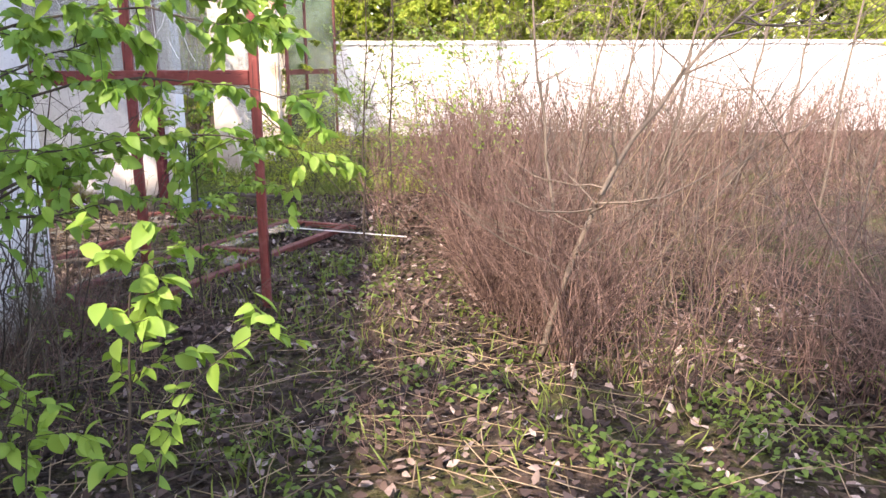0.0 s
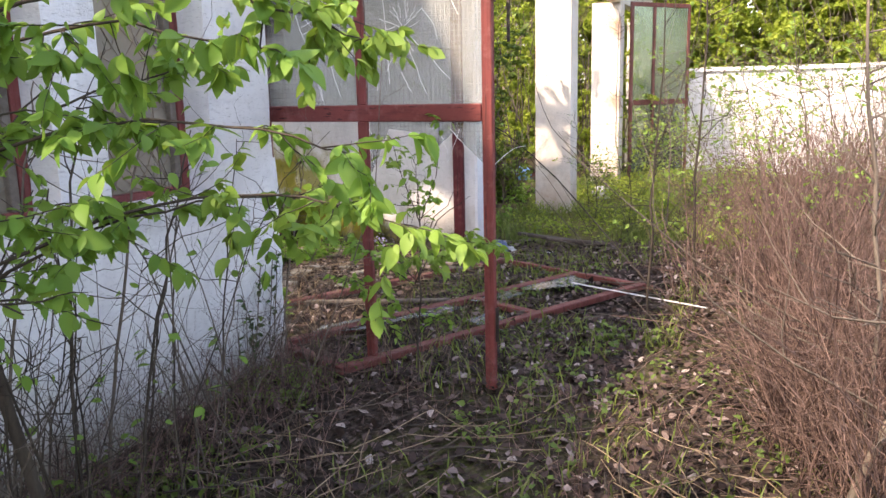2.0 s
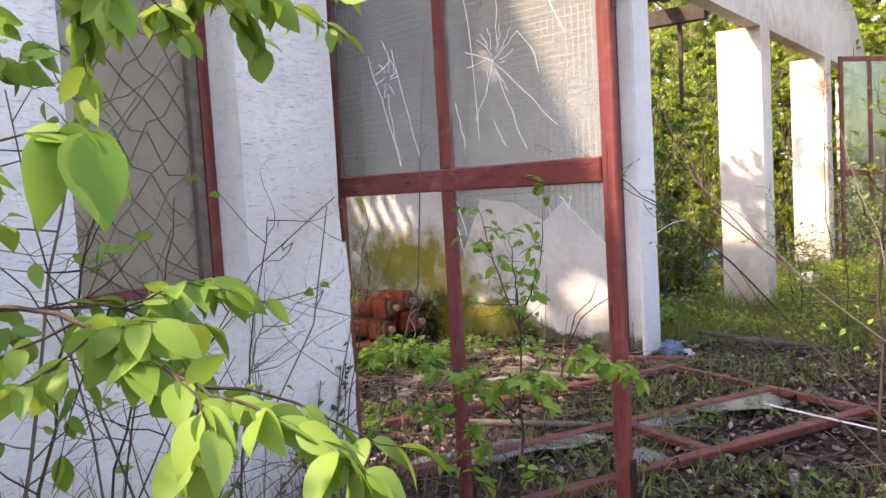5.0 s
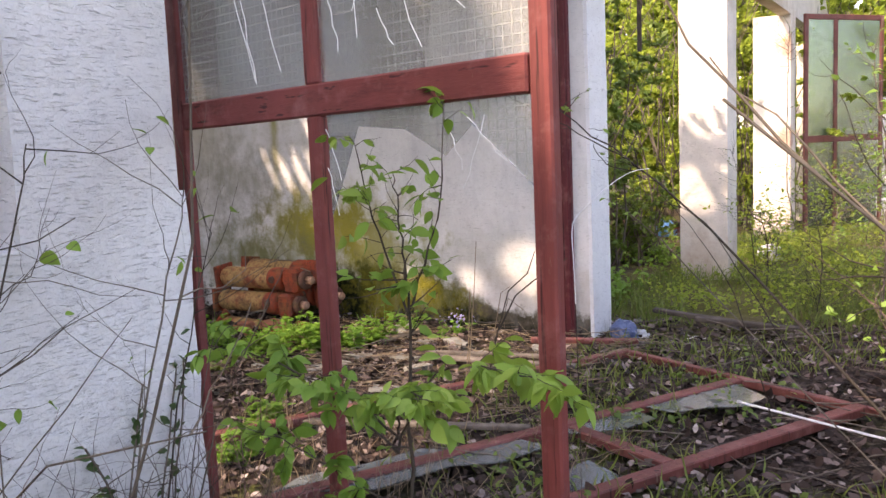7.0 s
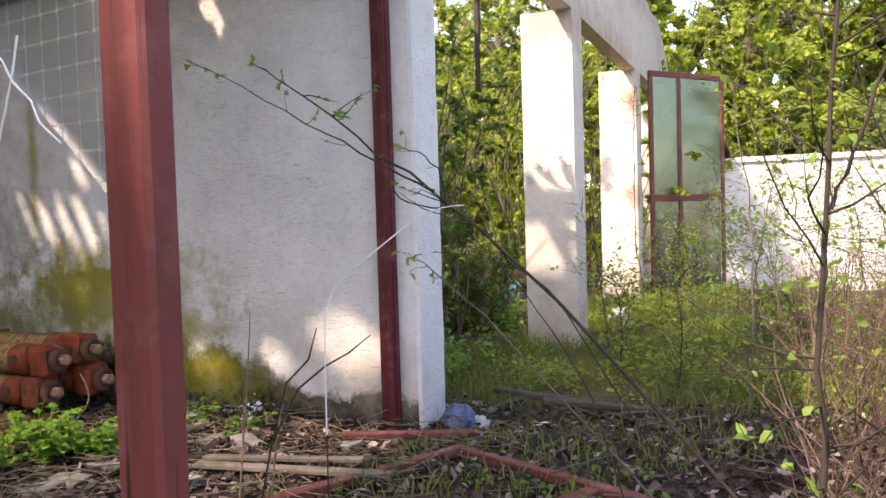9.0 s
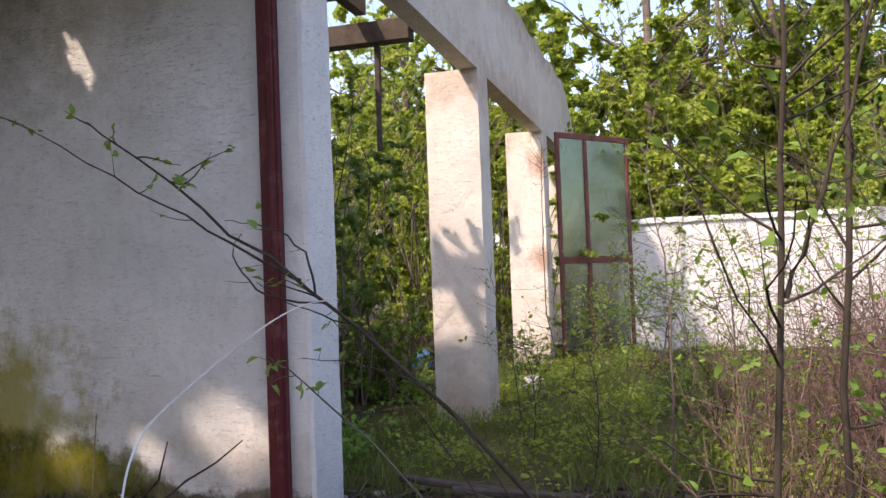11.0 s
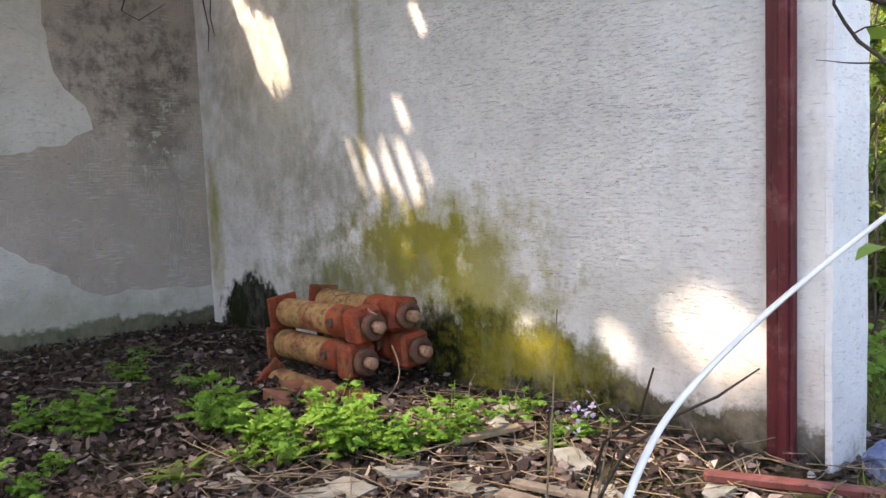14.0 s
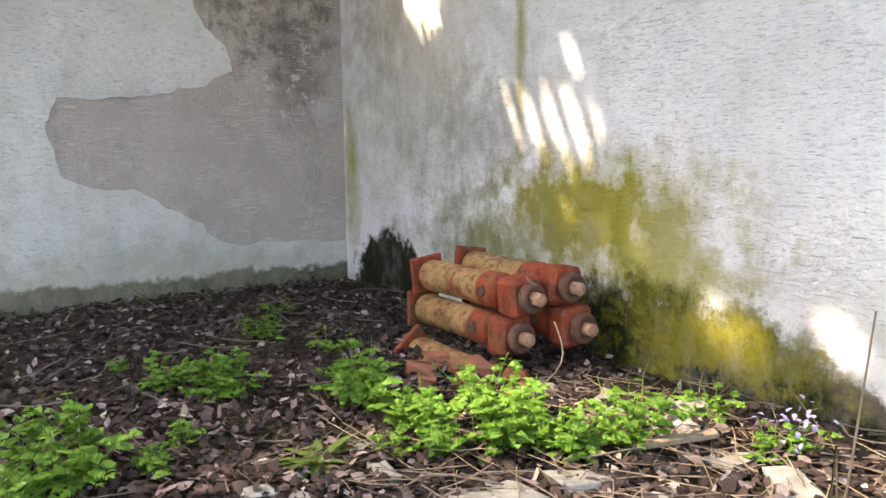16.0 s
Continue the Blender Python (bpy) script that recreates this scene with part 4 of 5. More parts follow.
def bag(name, x, y, size, mat, label, seed):
    bm = bmesh.new()
    bmesh.ops.create_icosphere(bm, subdivisions=4, radius=1.0)
    for v in bm.verts:
        n = noise.noise_vector(v.co * 1.6 + Vector((seed, 0, 0))) * 0.32 + noise.noise_vector(v.co * 5 + Vector((seed, 2, 0))) * 0.13
        v.co = (v.co + n) * size
        v.co.z = max(v.co.z * 0.9, -0.55 * size)
    ob = part(name, bm, mat)
    ob.matrix_basis = pose(x, y, ground_height(x, y) - 0.03 + size * 0.5)
    return tagged(ob, label, "plastic bag")


bag("plastic_bag", 0.07, 8.78, 0.115, navy_plastic, "crumpled dark blue plastic bag by the wall end", 1)
bag("plastic_bag", 0.17, 8.84, 0.07, grey_plastic, "crumpled grey plastic bag beside the wall", 5)
bag("plastic_bag", -1.2, 13.9, 0.15, blue_plastic, "bright blue plastic bag on a rubbish heap", 2).location.z = 0.30
bag("plastic_bag", -1.42, 13.8, 0.16, iron_dark, "dark plastic rubbish bag on the heap", 3)
bag("plastic_sheet", 0.25, 13.5, 0.14, grey_plastic, "pale grey plastic rag by the pier", 4)
for i in range(16):
    x, y = rng0.uniform(-2.6, -0.8), rng0.uniform(13.2, 14.4)
    p = thing("heap_timber", pose(x, y, rng0.uniform(0.05, 0.35), rng0.uniform(-20, 20), rng0.uniform(-25, 25), rng0.uniform(0, 180)), "broken board in a rubbish heap", "board", "rubbish heap boards")
    part("board", one_box(-0.35, 0.35, -0.04, 0.04, -0.012, 0.012, 0.003, 0.008), (red_worn, dark_wood, grey_wood)[i % 3], p)
rock("paper_scrap", 0.55, 9.05, 0.12, 0.12, white_plastic, "crumpled pale paper scrap on the ground", "paper", "", 400)


# ---- plants ----
def litter(name, boxes, size, label, seed):
    """Dead leaves on the ground: boxes of (x0, x1, y0, y1, count)."""
    rng = np.random.default_rng(seed)
    p = np.concatenate([np.stack([rng.uniform(a, b, n), rng.uniform(c, d, n), np.zeros(n)], 1) for a, b, c, d, n in boxes])
    p[:, 2] = [ground_height(x, y) - 0.012 for x, y, _ in p]
    p[:, 2] += rng.uniform(0, 0.02, len(p))
    way = rng.normal(0, 1, p.shape) * np.array([1, 1, 0.28])
    up = unit(np.array([0, 0, 1.0]) + rng.normal(0, 0.45, p.shape))
    L = size * rng.uniform(0.5, 1.4, len(p))
    v, f = leaves(p, way, up, L, L * rng.uniform(0.4, 0.8, len(p)), rng.uniform(-0.35, 0.35, len(p))[:, None])
    return tagged(part_np(name, v, f, dead_leaf), label, "dead leaves", kind="stuff")


litter("leaf_litter", ((-6, -0.4, 3.5, 8.6, 15000), (-3.6, -0.3, 5.2, 8.4, 6000)), 0.055, "brown and grey dead leaves covering the floor", 1)
litter("leaf_litter", ((-0.1, 5.5, -0.5, 5.0, 13000), (-0.3, 3, 4.5, 9.5, 9000)), 0.055, "brown dead leaves on the path", 2)


def sticks(name, area, count, length, r, mat, label, seed):
    rng = np.random.default_rng(seed)
    a, b, c, d = area
    p = np.stack([rng.uniform(a, b, count), rng.uniform(c, d, count), rng.uniform(0.005, 0.05, count)], 1)
    way = rng.normal(0, 1, (count, 3)) * np.array([1, 1, 0.06])
    w = wander(rng, p, way, length * rng.uniform(0.3, 1.2, count), 5, 0.07)
    w[:, :, 2] = np.clip(w[:, :, 2], 0.004, 0.12)
    return tagged(part_np(name, *tubes(w, np.full((count, 5), r), 4), mat), label, "twigs", kind="stuff")


sticks("dry_straw", (0.2, 4.5, 0.2, 4.0), 420, 0.55, 0.003, straw, "dry straw stalks lying on the ground", 3)
sticks("dry_straw", (-2.5, 0.4, 6.5, 8.6), 500, 0.3, 0.0025, straw, "dry pine-coloured stalks on the floor", 4)
sticks("fallen_twigs", (-5.5, 2.5, 4.5, 9.5), 300, 0.45, 0.004, bark_grey, "fallen thin twigs", 5)
sticks("fallen_twigs", (0.2, 5.0, 0.2, 5.0), 200, 0.5, 0.005, bark_dark, "fallen thin twigs", 6)


def grass(name, boxes, height, label, seed, mat=grass_mat, width=0.005):
    rng = np.random.default_rng(seed)
    p = np.concatenate([np.stack([rng.uniform(a, b, n), rng.uniform(c, d, n), np.zeros(n)], 1) for a, b, c, d, n in boxes])
    keep = np.array([noise.noise((x * 0.9, y * 0.9, seed)) + rng.uniform(-0.25, 0.25) > -0.08 for x, y, _ in p])
    p = p[keep]
    p[:, 2] = [ground_height(x, y) - 0.03 for x, y, _ in p]
    way = unit(np.array([0, 0, 1.0]) + rng.normal(0, 0.35, p.shape))
    up = rng.normal(0, 1, p.shape) * np.array([1, 1, 0.2])
    L = height * rng.uniform(0.35, 1.3, len(p))
    v, f = leaves(p, way, up, L, np.full(len(p), width * 2), 0.5)
    return tagged(part_np(name, v, f, mat), label, "grass", kind="stuff")


grass("grass", ((-0.6, 2.6, 9.2, 17.5, 16000), (2.6, 5, 9, 17, 3000)), 0.19, "tufts of fresh green grass", 1)
grass("grass", ((0.0, 5.0, -0.3, 5.0, 5000), (0, 2.4, 5, 9, 2600)), 0.13, "sparse green grass among dead leaves", 2)


def herbs(name, boxes, size, label, seed, mat, height=0.10):
    """Low leafy weeds."""
    rng = np.random.default_rng(seed)
    p = np.concatenate([np.stack([rng.uniform(a, b, n), rng.uniform(c, d, n), np.zeros(n)], 1) for a, b, c, d, n in boxes])
    p = p[np.array([noise.noise((x * 1.3, y * 1.3, seed + 4)) > 0.02 for x, y, _ in p])]
    p = np.repeat(p, 7, 0)
    p[:, :2] += rng.normal(0, 0.04, (len(p), 2))
    p[:, 2] = np.array([ground_height(x, y) for x, y, _ in p]) + rng.uniform(0, height, len(p)) - 0.02
    L = size * rng.uniform(0.5, 1.3, len(p))
    v, f = leaves(p, rng.normal(0, 1, p.shape) * np.array([1, 1, 0.5]), unit(np.array([0, 0, 1.0]) + rng.normal(0, 0.4, p.shape)), L, L * 0.6)
    return tagged(part_np(name, v, f, mat), label, "weeds", kind="stuff")


herbs("low_weeds", ((2.6, 6.0, 0.3, 2.9, 800), (0.3, 3.2, 1.8, 6.0, 420), (-0.05, 0.5, 1.5, 4.6, 300), (0.2, 1.6, 6.5, 8.4, 130)), 0.045, "low green weeds among dead leaves", 1, leaf_deep)
herbs("low_weeds", ((-0.3, 3.0, 9.3, 17.5, 2400),), 0.05, "low green weeds in the grass", 2, leaf_wood, 0.2)
herbs("low_weeds", ((-2.5, -0.4, 9.3, 13.5, 1100),), 0.07, "green weeds between the piers", 3, leaf_green, 0.25)


def thicket(name, spots, height, label, seed, mat, r=0.0042, side=2, lean=0.16, wiggle=0.15):
    """Dense upright stems from the given places (n, 2), each with side twigs."""
    rng = np.random.default_rng(seed)
    n = len(spots)
    base = np.concatenate([spots, np.full((n, 1), -0.03)], 1)
    way = np.array([0.06, 0, 1.0]) + rng.normal(0, lean, (n, 3))
    H = height * rng.uniform(0.4, 1.2, n) * np.array([0.95 + 1.0 * noise.noise((x * 0.9, y * 0.9, 9)) for x, y in spots])
    main = wander(rng, base, way, H, 7, wiggle)
    meshes = [tubes(main, (r * rng.uniform(0.6, 1.6, n))[:, None] * np.linspace(1, 0.35, 7)[None], 3)]
    if side:
        p, d = along(rng, main, n * side, 0.25)
        tw = wander(rng, p, unit(d + rng.normal(0, 0.7, p.shape)), 0.55 * rng.uniform(0.3, 1.2, len(p)), 7, 0.28)
        meshes.append(tubes(tw, np.full((len(p), 1), r * 0.5) * np.linspace(1, 0.4, 7)[None], 3))
    return tagged(part_np(name, *join(*meshes), mat), label, "thicket", kind="stuff")


def thicket_spots(count, seed):
    """Places right of a bowed edge, thickest near it."""
    rng = np.random.default_rng(seed)
    edge_y = np.array([1.4, 2.0, 2.9, 3.2, 4.3, 5.5, 6.6, 9.0, 13.0])
    edge_x = np.array([5.2, 4.4, 3.7, 3.3, 2.95, 2.85, 2.85, 2.9, 3.1])
    y = rng.uniform(1.4, 13, count * 2)
    y = np.where(rng.uniform(0, 1, len(y)) < 0.6, rng.uniform(1.6, 7.0, len(y)), y)
    x = np.interp(y, edge_y, edge_x) + rng.exponential(1.1, len(y))
    clump = np.array([noise.noise((a * 1.1, b * 1.1, 7)) for a, b in zip(x, y)])
    keep = clump + rng.uniform(-0.16, 0.16, len(y)) > -0.03
    return np.stack([x, y], 1)[keep][:count]


thicket("dry_thicket", thicket_spots(2500, 1), 1.15, "dense thicket of dry brown stems", 1, dry_stem, 0.0036, 3, 0.20, 0.22)
thicket("dry_thicket", thicket_spots(520, 4), 0.55, "short crooked stems at the foot of the thicket", 9, dry_stem, 0.003, 4, 0.6)
thicket("dry_thicket", thicket_spots(150, 2) + np.array([0.7, 0.4]), 2.5, "tall bare shrub stems above the thicket", 2, bark_grey, 0.006, 6, 0.26)
rng4 = np.random.default_rng(21)
thicket("dry_thicket", np.stack([rng4.uniform(3.2, 11, 190), rng4.uniform(8, 16.5, 190)], 1), 2.6, "tall thin bare stems before the boundary wall", 13, bark_grey, 0.006, 5, 0.25, 0.2)
thicket("pale_vines", thicket_spots(110, 5) + np.array([1.1, 0.3]), 1.6, "pale twisted dead vines over the thicket", 10, straw, 0.004, 4, 0.22, 0.3)
rng2 = np.random.default_rng(12)
thicket("dry_thicket", np.stack([rng2.uniform(3.6, 13, 1900), rng2.uniform(7.5, 17.6, 1900)], 1), 1.5, "brown bare undergrowth before the boundary wall", 7, dry_stem, 0.006, 4, 0.4)
rng1 = np.random.default_rng(3)
thicket("wall_shoots", np.stack([rng1.uniform(0.05, 0.75, 70), 0.9 + 3.5 * rng1.uniform(0, 1, 70) ** 1.6], 1), 1.2, "thin bare shoots before the white wall", 3, bark_grey, 0.004, 3, 0.16)
thicket("wall_shoots", np.stack([rng1.uniform(0.1, 0.8, 46), rng1.uniform(0.9, 2.7, 46)], 1), 1.5, "dark bare shoots before the white wall", 11, bark_dark, 0.0055, 4, 0.2)
thicket("dry_stalks", np.stack([rng1.uniform(-0.9, 1.1, 160), rng1.uniform(4.7, 6.4, 160)], 1), 0.32, "short dry stalks on the ground", 4, straw, 0.0025, 1, 0.3)
thicket("undergrowth", np.stack([rng1.uniform(-0.02, 0.5, 420), rng1.uniform(0.8, 4.6, 420)], 1), 0.42, "dry brown undergrowth at the foot of the wall", 8, dry_stem, 0.003, 2, 0.35)
thicket("dry_stalks", np.stack([rng1.uniform(0.2, 2.6, 420), rng1.uniform(2.2, 4.6, 420)], 1), 0.28, "short dry stalks on the ground", 5, dry_stem, 0.0025, 1, 0.35)
thicket("brown_shoots", np.stack([rng1.uniform(2.1, 3.7, 520), rng1.uniform(6.9, 13.5, 520)], 1), 1.1, "brown bare shoots in the grass", 6, dry_stem, 0.004, 3, 0.28)

# saplings and branches near the walk
plant("overhanging_tree", "young tree with fresh green leaves near the wall", "tree", ((0.76, 2.1, -0.03), (0.66, 2.0, 0.8), (0.85, 1.7, 1.6), (1.0, 1.75, 2.5), (1.1, 1.8, 3.2)), 0.028, 0 + 12, 0.8, 460, 0.066, leaf_green, bark_dark, 11, 1.0, 0.0, 0.35, subs=30)
BRANCHES = (((0.72, 1.6, 1.45), (1.2, 1.8, 1.66), (1.6, 1.95, 1.68), (2.0, 1.95, 1.58)), ((0.8, 1.65, 1.2), (1.2, 2.1, 1.42), (1.6, 2.3, 1.45), (2.0, 2.25, 1.36)), ((0.9, 1.7, 1.9), (1.3, 1.9, 2.0), (1.6, 2.2, 1.98), (1.75, 2.5, 1.88)),
            ((0.8, 1.6, 1.7), (1.1, 1.7, 1.85), (1.5, 1.75, 1.9), (1.9, 1.75, 1.82)), ((0.8, 1.6, 2.0), (1.1, 1.5, 2.1), (1.5, 1.5, 2.1), (1.9, 1.6, 2.05)), ((0.7, 1.6, 1.0), (0.95, 1.9, 1.3), (1.25, 2.25, 1.42), (1.5, 2.5, 1.4)),
            ((0.7, 1.6, 1.3), (0.85, 1.8, 1.55), (1.0, 2.1, 1.75), (1.2, 2.45, 1.82)), ((0.7, 1.5, 1.2), (0.85, 1.5, 1.38), (1.05, 1.52, 1.46), (1.25, 1.55, 1.46)))
for i, pts in enumerate(BRANCHES):
    plant("leafy_branch", "leafy branch with bright green toothed leaves", "branch", pts, 0.007, 18, 0.30, 290, 0.064, leaf_lime if i in (1, 2) else leaf_green, bark_dark, 20 + i, 0.8, -0.2, 0.25, "leafy branches")
for i, (x, y, h, r, nl, dx) in enumerate(((0.30, 1.75, 1.9, 0.012, 30, 0.1), (0.42, 2.45, 1.7, 0.011, 26, -0.1), (0.25, 2.75, 1.9, 0.010, 20, 0.2), (0.20, 3.05, 1.3, 0.008, 10, 0.1), (0.35, 3.35, 1.2, 0.006, 8, 0.15), (0.15, 3.7, 1.5, 0.007, 10, 0.0), (0.30, 4.05, 1.35, 0.006, 8, 0.05), (0.12, 4.3, 1.2, 0.005, 8, 0.05), (0.6, 1.2, 1.8, 0.012, 40, 0.1), (0.5, 1.95, 2.3, 0.015, 40, 0.15), (0.38, 2.15, 2.1, 0.012, 26, -0.12), (0.55, 2.6, 1.6, 0.009, 18, 0.2), (0.22, 2.3, 1.8, 0.010, 14, 0.05), (0.45, 3.0, 1.2, 0.007, 12, -0.15))):
    plant("wall_sapling", "thin bare sapling before the white wall", "sapling", ((x, y, -0.03), (x + dx * 0.5, y + 0.1, h * 0.5), (x + dx, y + 0.3, h)), r, 14, 0.45, nl, 0.06, leaf_green, bark_dark if i % 2 else bark_grey, 600 + i, 0.8, 0.5, 0.15, "wall saplings", 14)
plant("lime_sapling", "small sapling with lime-green leaves", "sapling", ((1.60, 0.90, -0.03), (1.634, 0.89, 0.73), (1.665, 0.888, 1.06), (1.69, 0.888, 1.305)), 0.006, 20, 0.2, 150, 0.07, leaf_lime, bark_dark, 31, 0.9, 0.05, 0.2)
plant("lime_sapling", "low sapling with lime-green leaves", "sapling", ((1.63, 0.9, -0.03), (1.68, 0.89, 0.7), (1.82, 0.888, 0.98), (2.02, 0.888, 1.09)), 0.004, 9, 0.13, 46, 0.07, leaf_lime, bark_dark, 32, 0.9, 0.05, 0.3)
plant("lime_sapling", "low sapling with lime-green leaves", "sapling", ((1.3, 0.9, -0.03), (1.34, 0.89, 0.5), (1.40, 0.89, 0.93)), 0.005, 18, 0.22, 150, 0.07, leaf_lime, bark_dark, 33, 0.9, 0.05, 0.2)
plant("door_sapling", "thin sapling with fresh leaves before the open door", "sapling", ((0.98, 4.50, -0.03), (0.985, 4.53, 0.5), (0.99, 4.56, 0.95), (0.985, 4.57, 1.1)), 0.008, 12, 0.2, 40, 0.05, leaf_green, bark_dark, 41, 1.0, 0.1, 0.4)
SAPLING_ARMS = ((((0.99, 4.56, 0.98), (0.93, 4.56, 1.15), (0.86, 4.57, 1.32), (0.80, 4.58, 1.5)), 44), (((0.99, 4.56, 0.98), (1.06, 4.56, 1.15), (1.12, 4.57, 1.32), (1.12, 4.58, 1.56)), 52), (((0.99, 4.56, 1.05), (0.99, 4.55, 1.2), (0.97, 4.55, 1.38)), 26),
         (((0.98, 4.50, 0.62), (1.12, 4.42, 0.84), (1.3, 4.36, 0.93), (1.50, 4.32, 0.92)), 120), (((0.98, 4.50, 0.6), (0.8, 4.42, 0.78), (0.6, 4.40, 0.86), (0.34, 4.40, 0.88)), 120), (((0.98, 4.5, 0.42), (0.85, 4.4, 0.56), (0.62, 4.34, 0.66)), 80),
         (((0.98, 4.5, 0.66), (1.08, 4.36, 0.84), (1.26, 4.26, 0.85)), 90), (((0.98, 4.5, 0.64), (0.92, 4.36, 0.82), (0.80, 4.28, 0.86)), 80), (((0.98, 4.5, 0.3), (1.08, 4.42, 0.42), (1.16, 4.38, 0.46)), 26), (((0.98, 4.5, 0.25), (0.84, 4.42, 0.38), (0.76, 4.38, 0.42)), 24))
for i, (pts, nl) in enumerate(SAPLING_ARMS):
    plant("sapling_limb", "slender leafy limb of the door sapling", "branch", pts, 0.004, 14, 0.14, nl, 0.058, leaf_green if i % 3 else leaf_lime, bark_dark, 50 + i, 0.9, 0.1, 0.25, "sapling limbs")
plant("budding_branch", "bare slanting branch with opening buds", "branch", ((2.4, 6.12, 0.0), (1.9, 6.05, 0.58), (1.47, 6.0, 1.055), (1.30, 5.95, 1.245), (1.14, 5.9, 1.40), (0.96, 5.93, 1.51), (0.82, 5.95, 1.61), (0.6, 5.97, 1.76)), 0.0065, 10, 0.16, 30, 0.03, leaf_lime, bark_dark, 61, 0.7, 0.2, 0.45)
plant("budding_branch", "thin slanting twig with opening buds", "branch", ((1.16, 5.9, 1.38), (1.06, 5.94, 1.425), (0.955, 5.95, 1.473), (0.845, 5.95, 1.534), (0.70, 5.95, 1.616), (0.55, 5.95, 1.70), (0.35, 5.96, 1.80)), 0.0036, 5, 0.1, 14, 0.028, leaf_lime, bark_dark, 62, 0.6, 0.2, 0.4)
plant("budding_branch", "short low twig with a leafing tip", "branch", ((2.2, 6.1, 0.0), (1.7, 6.05, 0.55), (1.26, 6.0, 1.035), (1.12, 6.0, 1.163), (1.02, 6.0, 1.215)), 0.0038, 5, 0.08, 12, 0.045, leaf_lime, bark_grey, 68, 0.6, 0.1, 0.6)
LOOPS = (((1.19, 5.9, 1.35), (1.19, 5.88, 1.42), (1.14, 5.88, 1.48), (1.06, 5.9, 1.50), (0.98, 5.92, 1.51)), ((1.21, 5.91, 1.33), (1.10, 5.9, 1.34), (1.03, 5.9, 1.39), (1.0, 5.91, 1.45), (1.02, 5.92, 1.48)),
         ((1.34, 5.98, 1.18), (1.28, 5.95, 1.28), (1.20, 5.94, 1.30), (1.12, 5.93, 1.33), (1.05, 5.92, 1.38)), ((1.75, 6.03, 0.6), (1.55, 5.98, 0.95), (1.42, 5.96, 1.16), (1.28, 5.95, 1.2), (1.14, 5.94, 1.22)),
         ((1.68, 6.0, 0.35), (1.56, 5.98, 0.8), (1.46, 5.97, 1.0), (1.36, 5.96, 1.14), (1.2, 5.95, 1.3)))
for i, pts in enumerate(LOOPS):
    plant("curled_twig", "thin curled bare twig hanging on the branch", "twig", pts, 0.0028, 3, 0.06, 2, 0.03, leaf_lime, bark_dark, 630 + i, 0.7, 0.1, 0.3, "curled twigs")
plant("bare_sapling", "slender grey sapling with small young leaves", "sapling", ((2.06, 6.3, -0.03), (2.07, 6.3, 0.8), (2.10, 6.3, 1.3), (2.12, 6.32, 1.95), (2.16, 6.35, 3.1)), 0.012, 30, 0.6, 120, 0.042, leaf_lime, bark_dark, 63, 0.8, 0.6, 0.2, subs=50)
plant("bare_sapling", "forked grey side stem of a sapling", "sapling", ((2.11, 6.31, 1.3), (2.2, 6.3, 1.55), (2.33, 6.32, 1.95), (2.42, 6.35, 2.7)), 0.007, 20, 0.45, 70, 0.042, leaf_lime, bark_dark, 69, 0.8, 0.6, 0.2, subs=20)
plant("bare_sapling", "slender grey sapling with small young leaves", "sapling", ((2.35, 7.0, -0.03), (2.32, 6.9, 1.2), (2.4, 6.9, 2.2), (2.3, 6.9, 3.4)), 0.014, 24, 0.6, 110, 0.045, leaf_lime, bark_dark, 64, 0.9, 0.3, 0.2, subs=30)
plant("bare_sapling", "slender grey sapling with small young leaves", "sapling", ((1.8, 9.4, -0.03), (1.85, 9.4, 1.2), (1.7, 9.5, 2.1)), 0.010, 18, 0.5, 90, 0.05, leaf_lime, bark_grey, 65, 0.9, 0.3, 0.2, subs=24)
plant("bare_shrub", "bare grey shrub with forked branches", "shrub", ((3.2, 3.55, -0.03), (3.46, 3.58, 0.78), (3.66, 3.6, 1.15), (4.1, 3.62, 1.8), (4.74, 3.66, 2.3)), 0.022, 26, 1.0, 0, 0.05, leaf_lime, bark_grey, 66, 0.9, 0.4, 0.2, subs=60)
for i, (x, y, h) in enumerate(((4.4, 5.2, 2.6), (5.6, 6.5, 3.0), (6.9, 7.2, 3.2), (5.0, 8.6, 3.0), (7.6, 9.5, 3.4), (4.2, 7.2, 2.6))):
    plant("bare_shrub", "tall bare grey shrub above the thicket", "shrub", ((x, y, -0.03), (x + 0.1, y, h * 0.4), (x + 0.3, y + 0.1, h * 0.7), (x + 0.5, y + 0.2, h)), 0.018, 26, 0.95, 0, 0.05, leaf_lime, bark_grey, 660 + i, 0.9, 0.4, 0.2, "bare shrubs", 70)
plant("bare_shrub", "bare brown shrub with forked branches", "shrub", ((3.3, 3.9, -0.03), (3.35, 4.0, 1.0), (3.2, 4.2, 2.0), (3.3, 4.4, 2.8)), 0.014, 22, 0.8, 0, 0.05, leaf_lime, bark_grey, 67, 0.9, 0.4, 0.2, subs=60)
arc = thing("dry_cane", pose(0, 0, 0), "thin pale dead cane arching over the floor", "cane")
cane_pts = np.array([(1.19, 5.27, -0.02), (1.18, 5.29, 0.6), (1.15, 5.345, 1.03), (1.115, 5.41, 1.115), (1.085, 5.49, 1.155), (1.06, 5.57, 1.17), (1.075, 5.66, 1.215), (1.105, 5.74, 1.26), (1.14, 5.79, 1.30), (1.19, 5.85, 1.335), (1.24, 5.9, 1.34)])
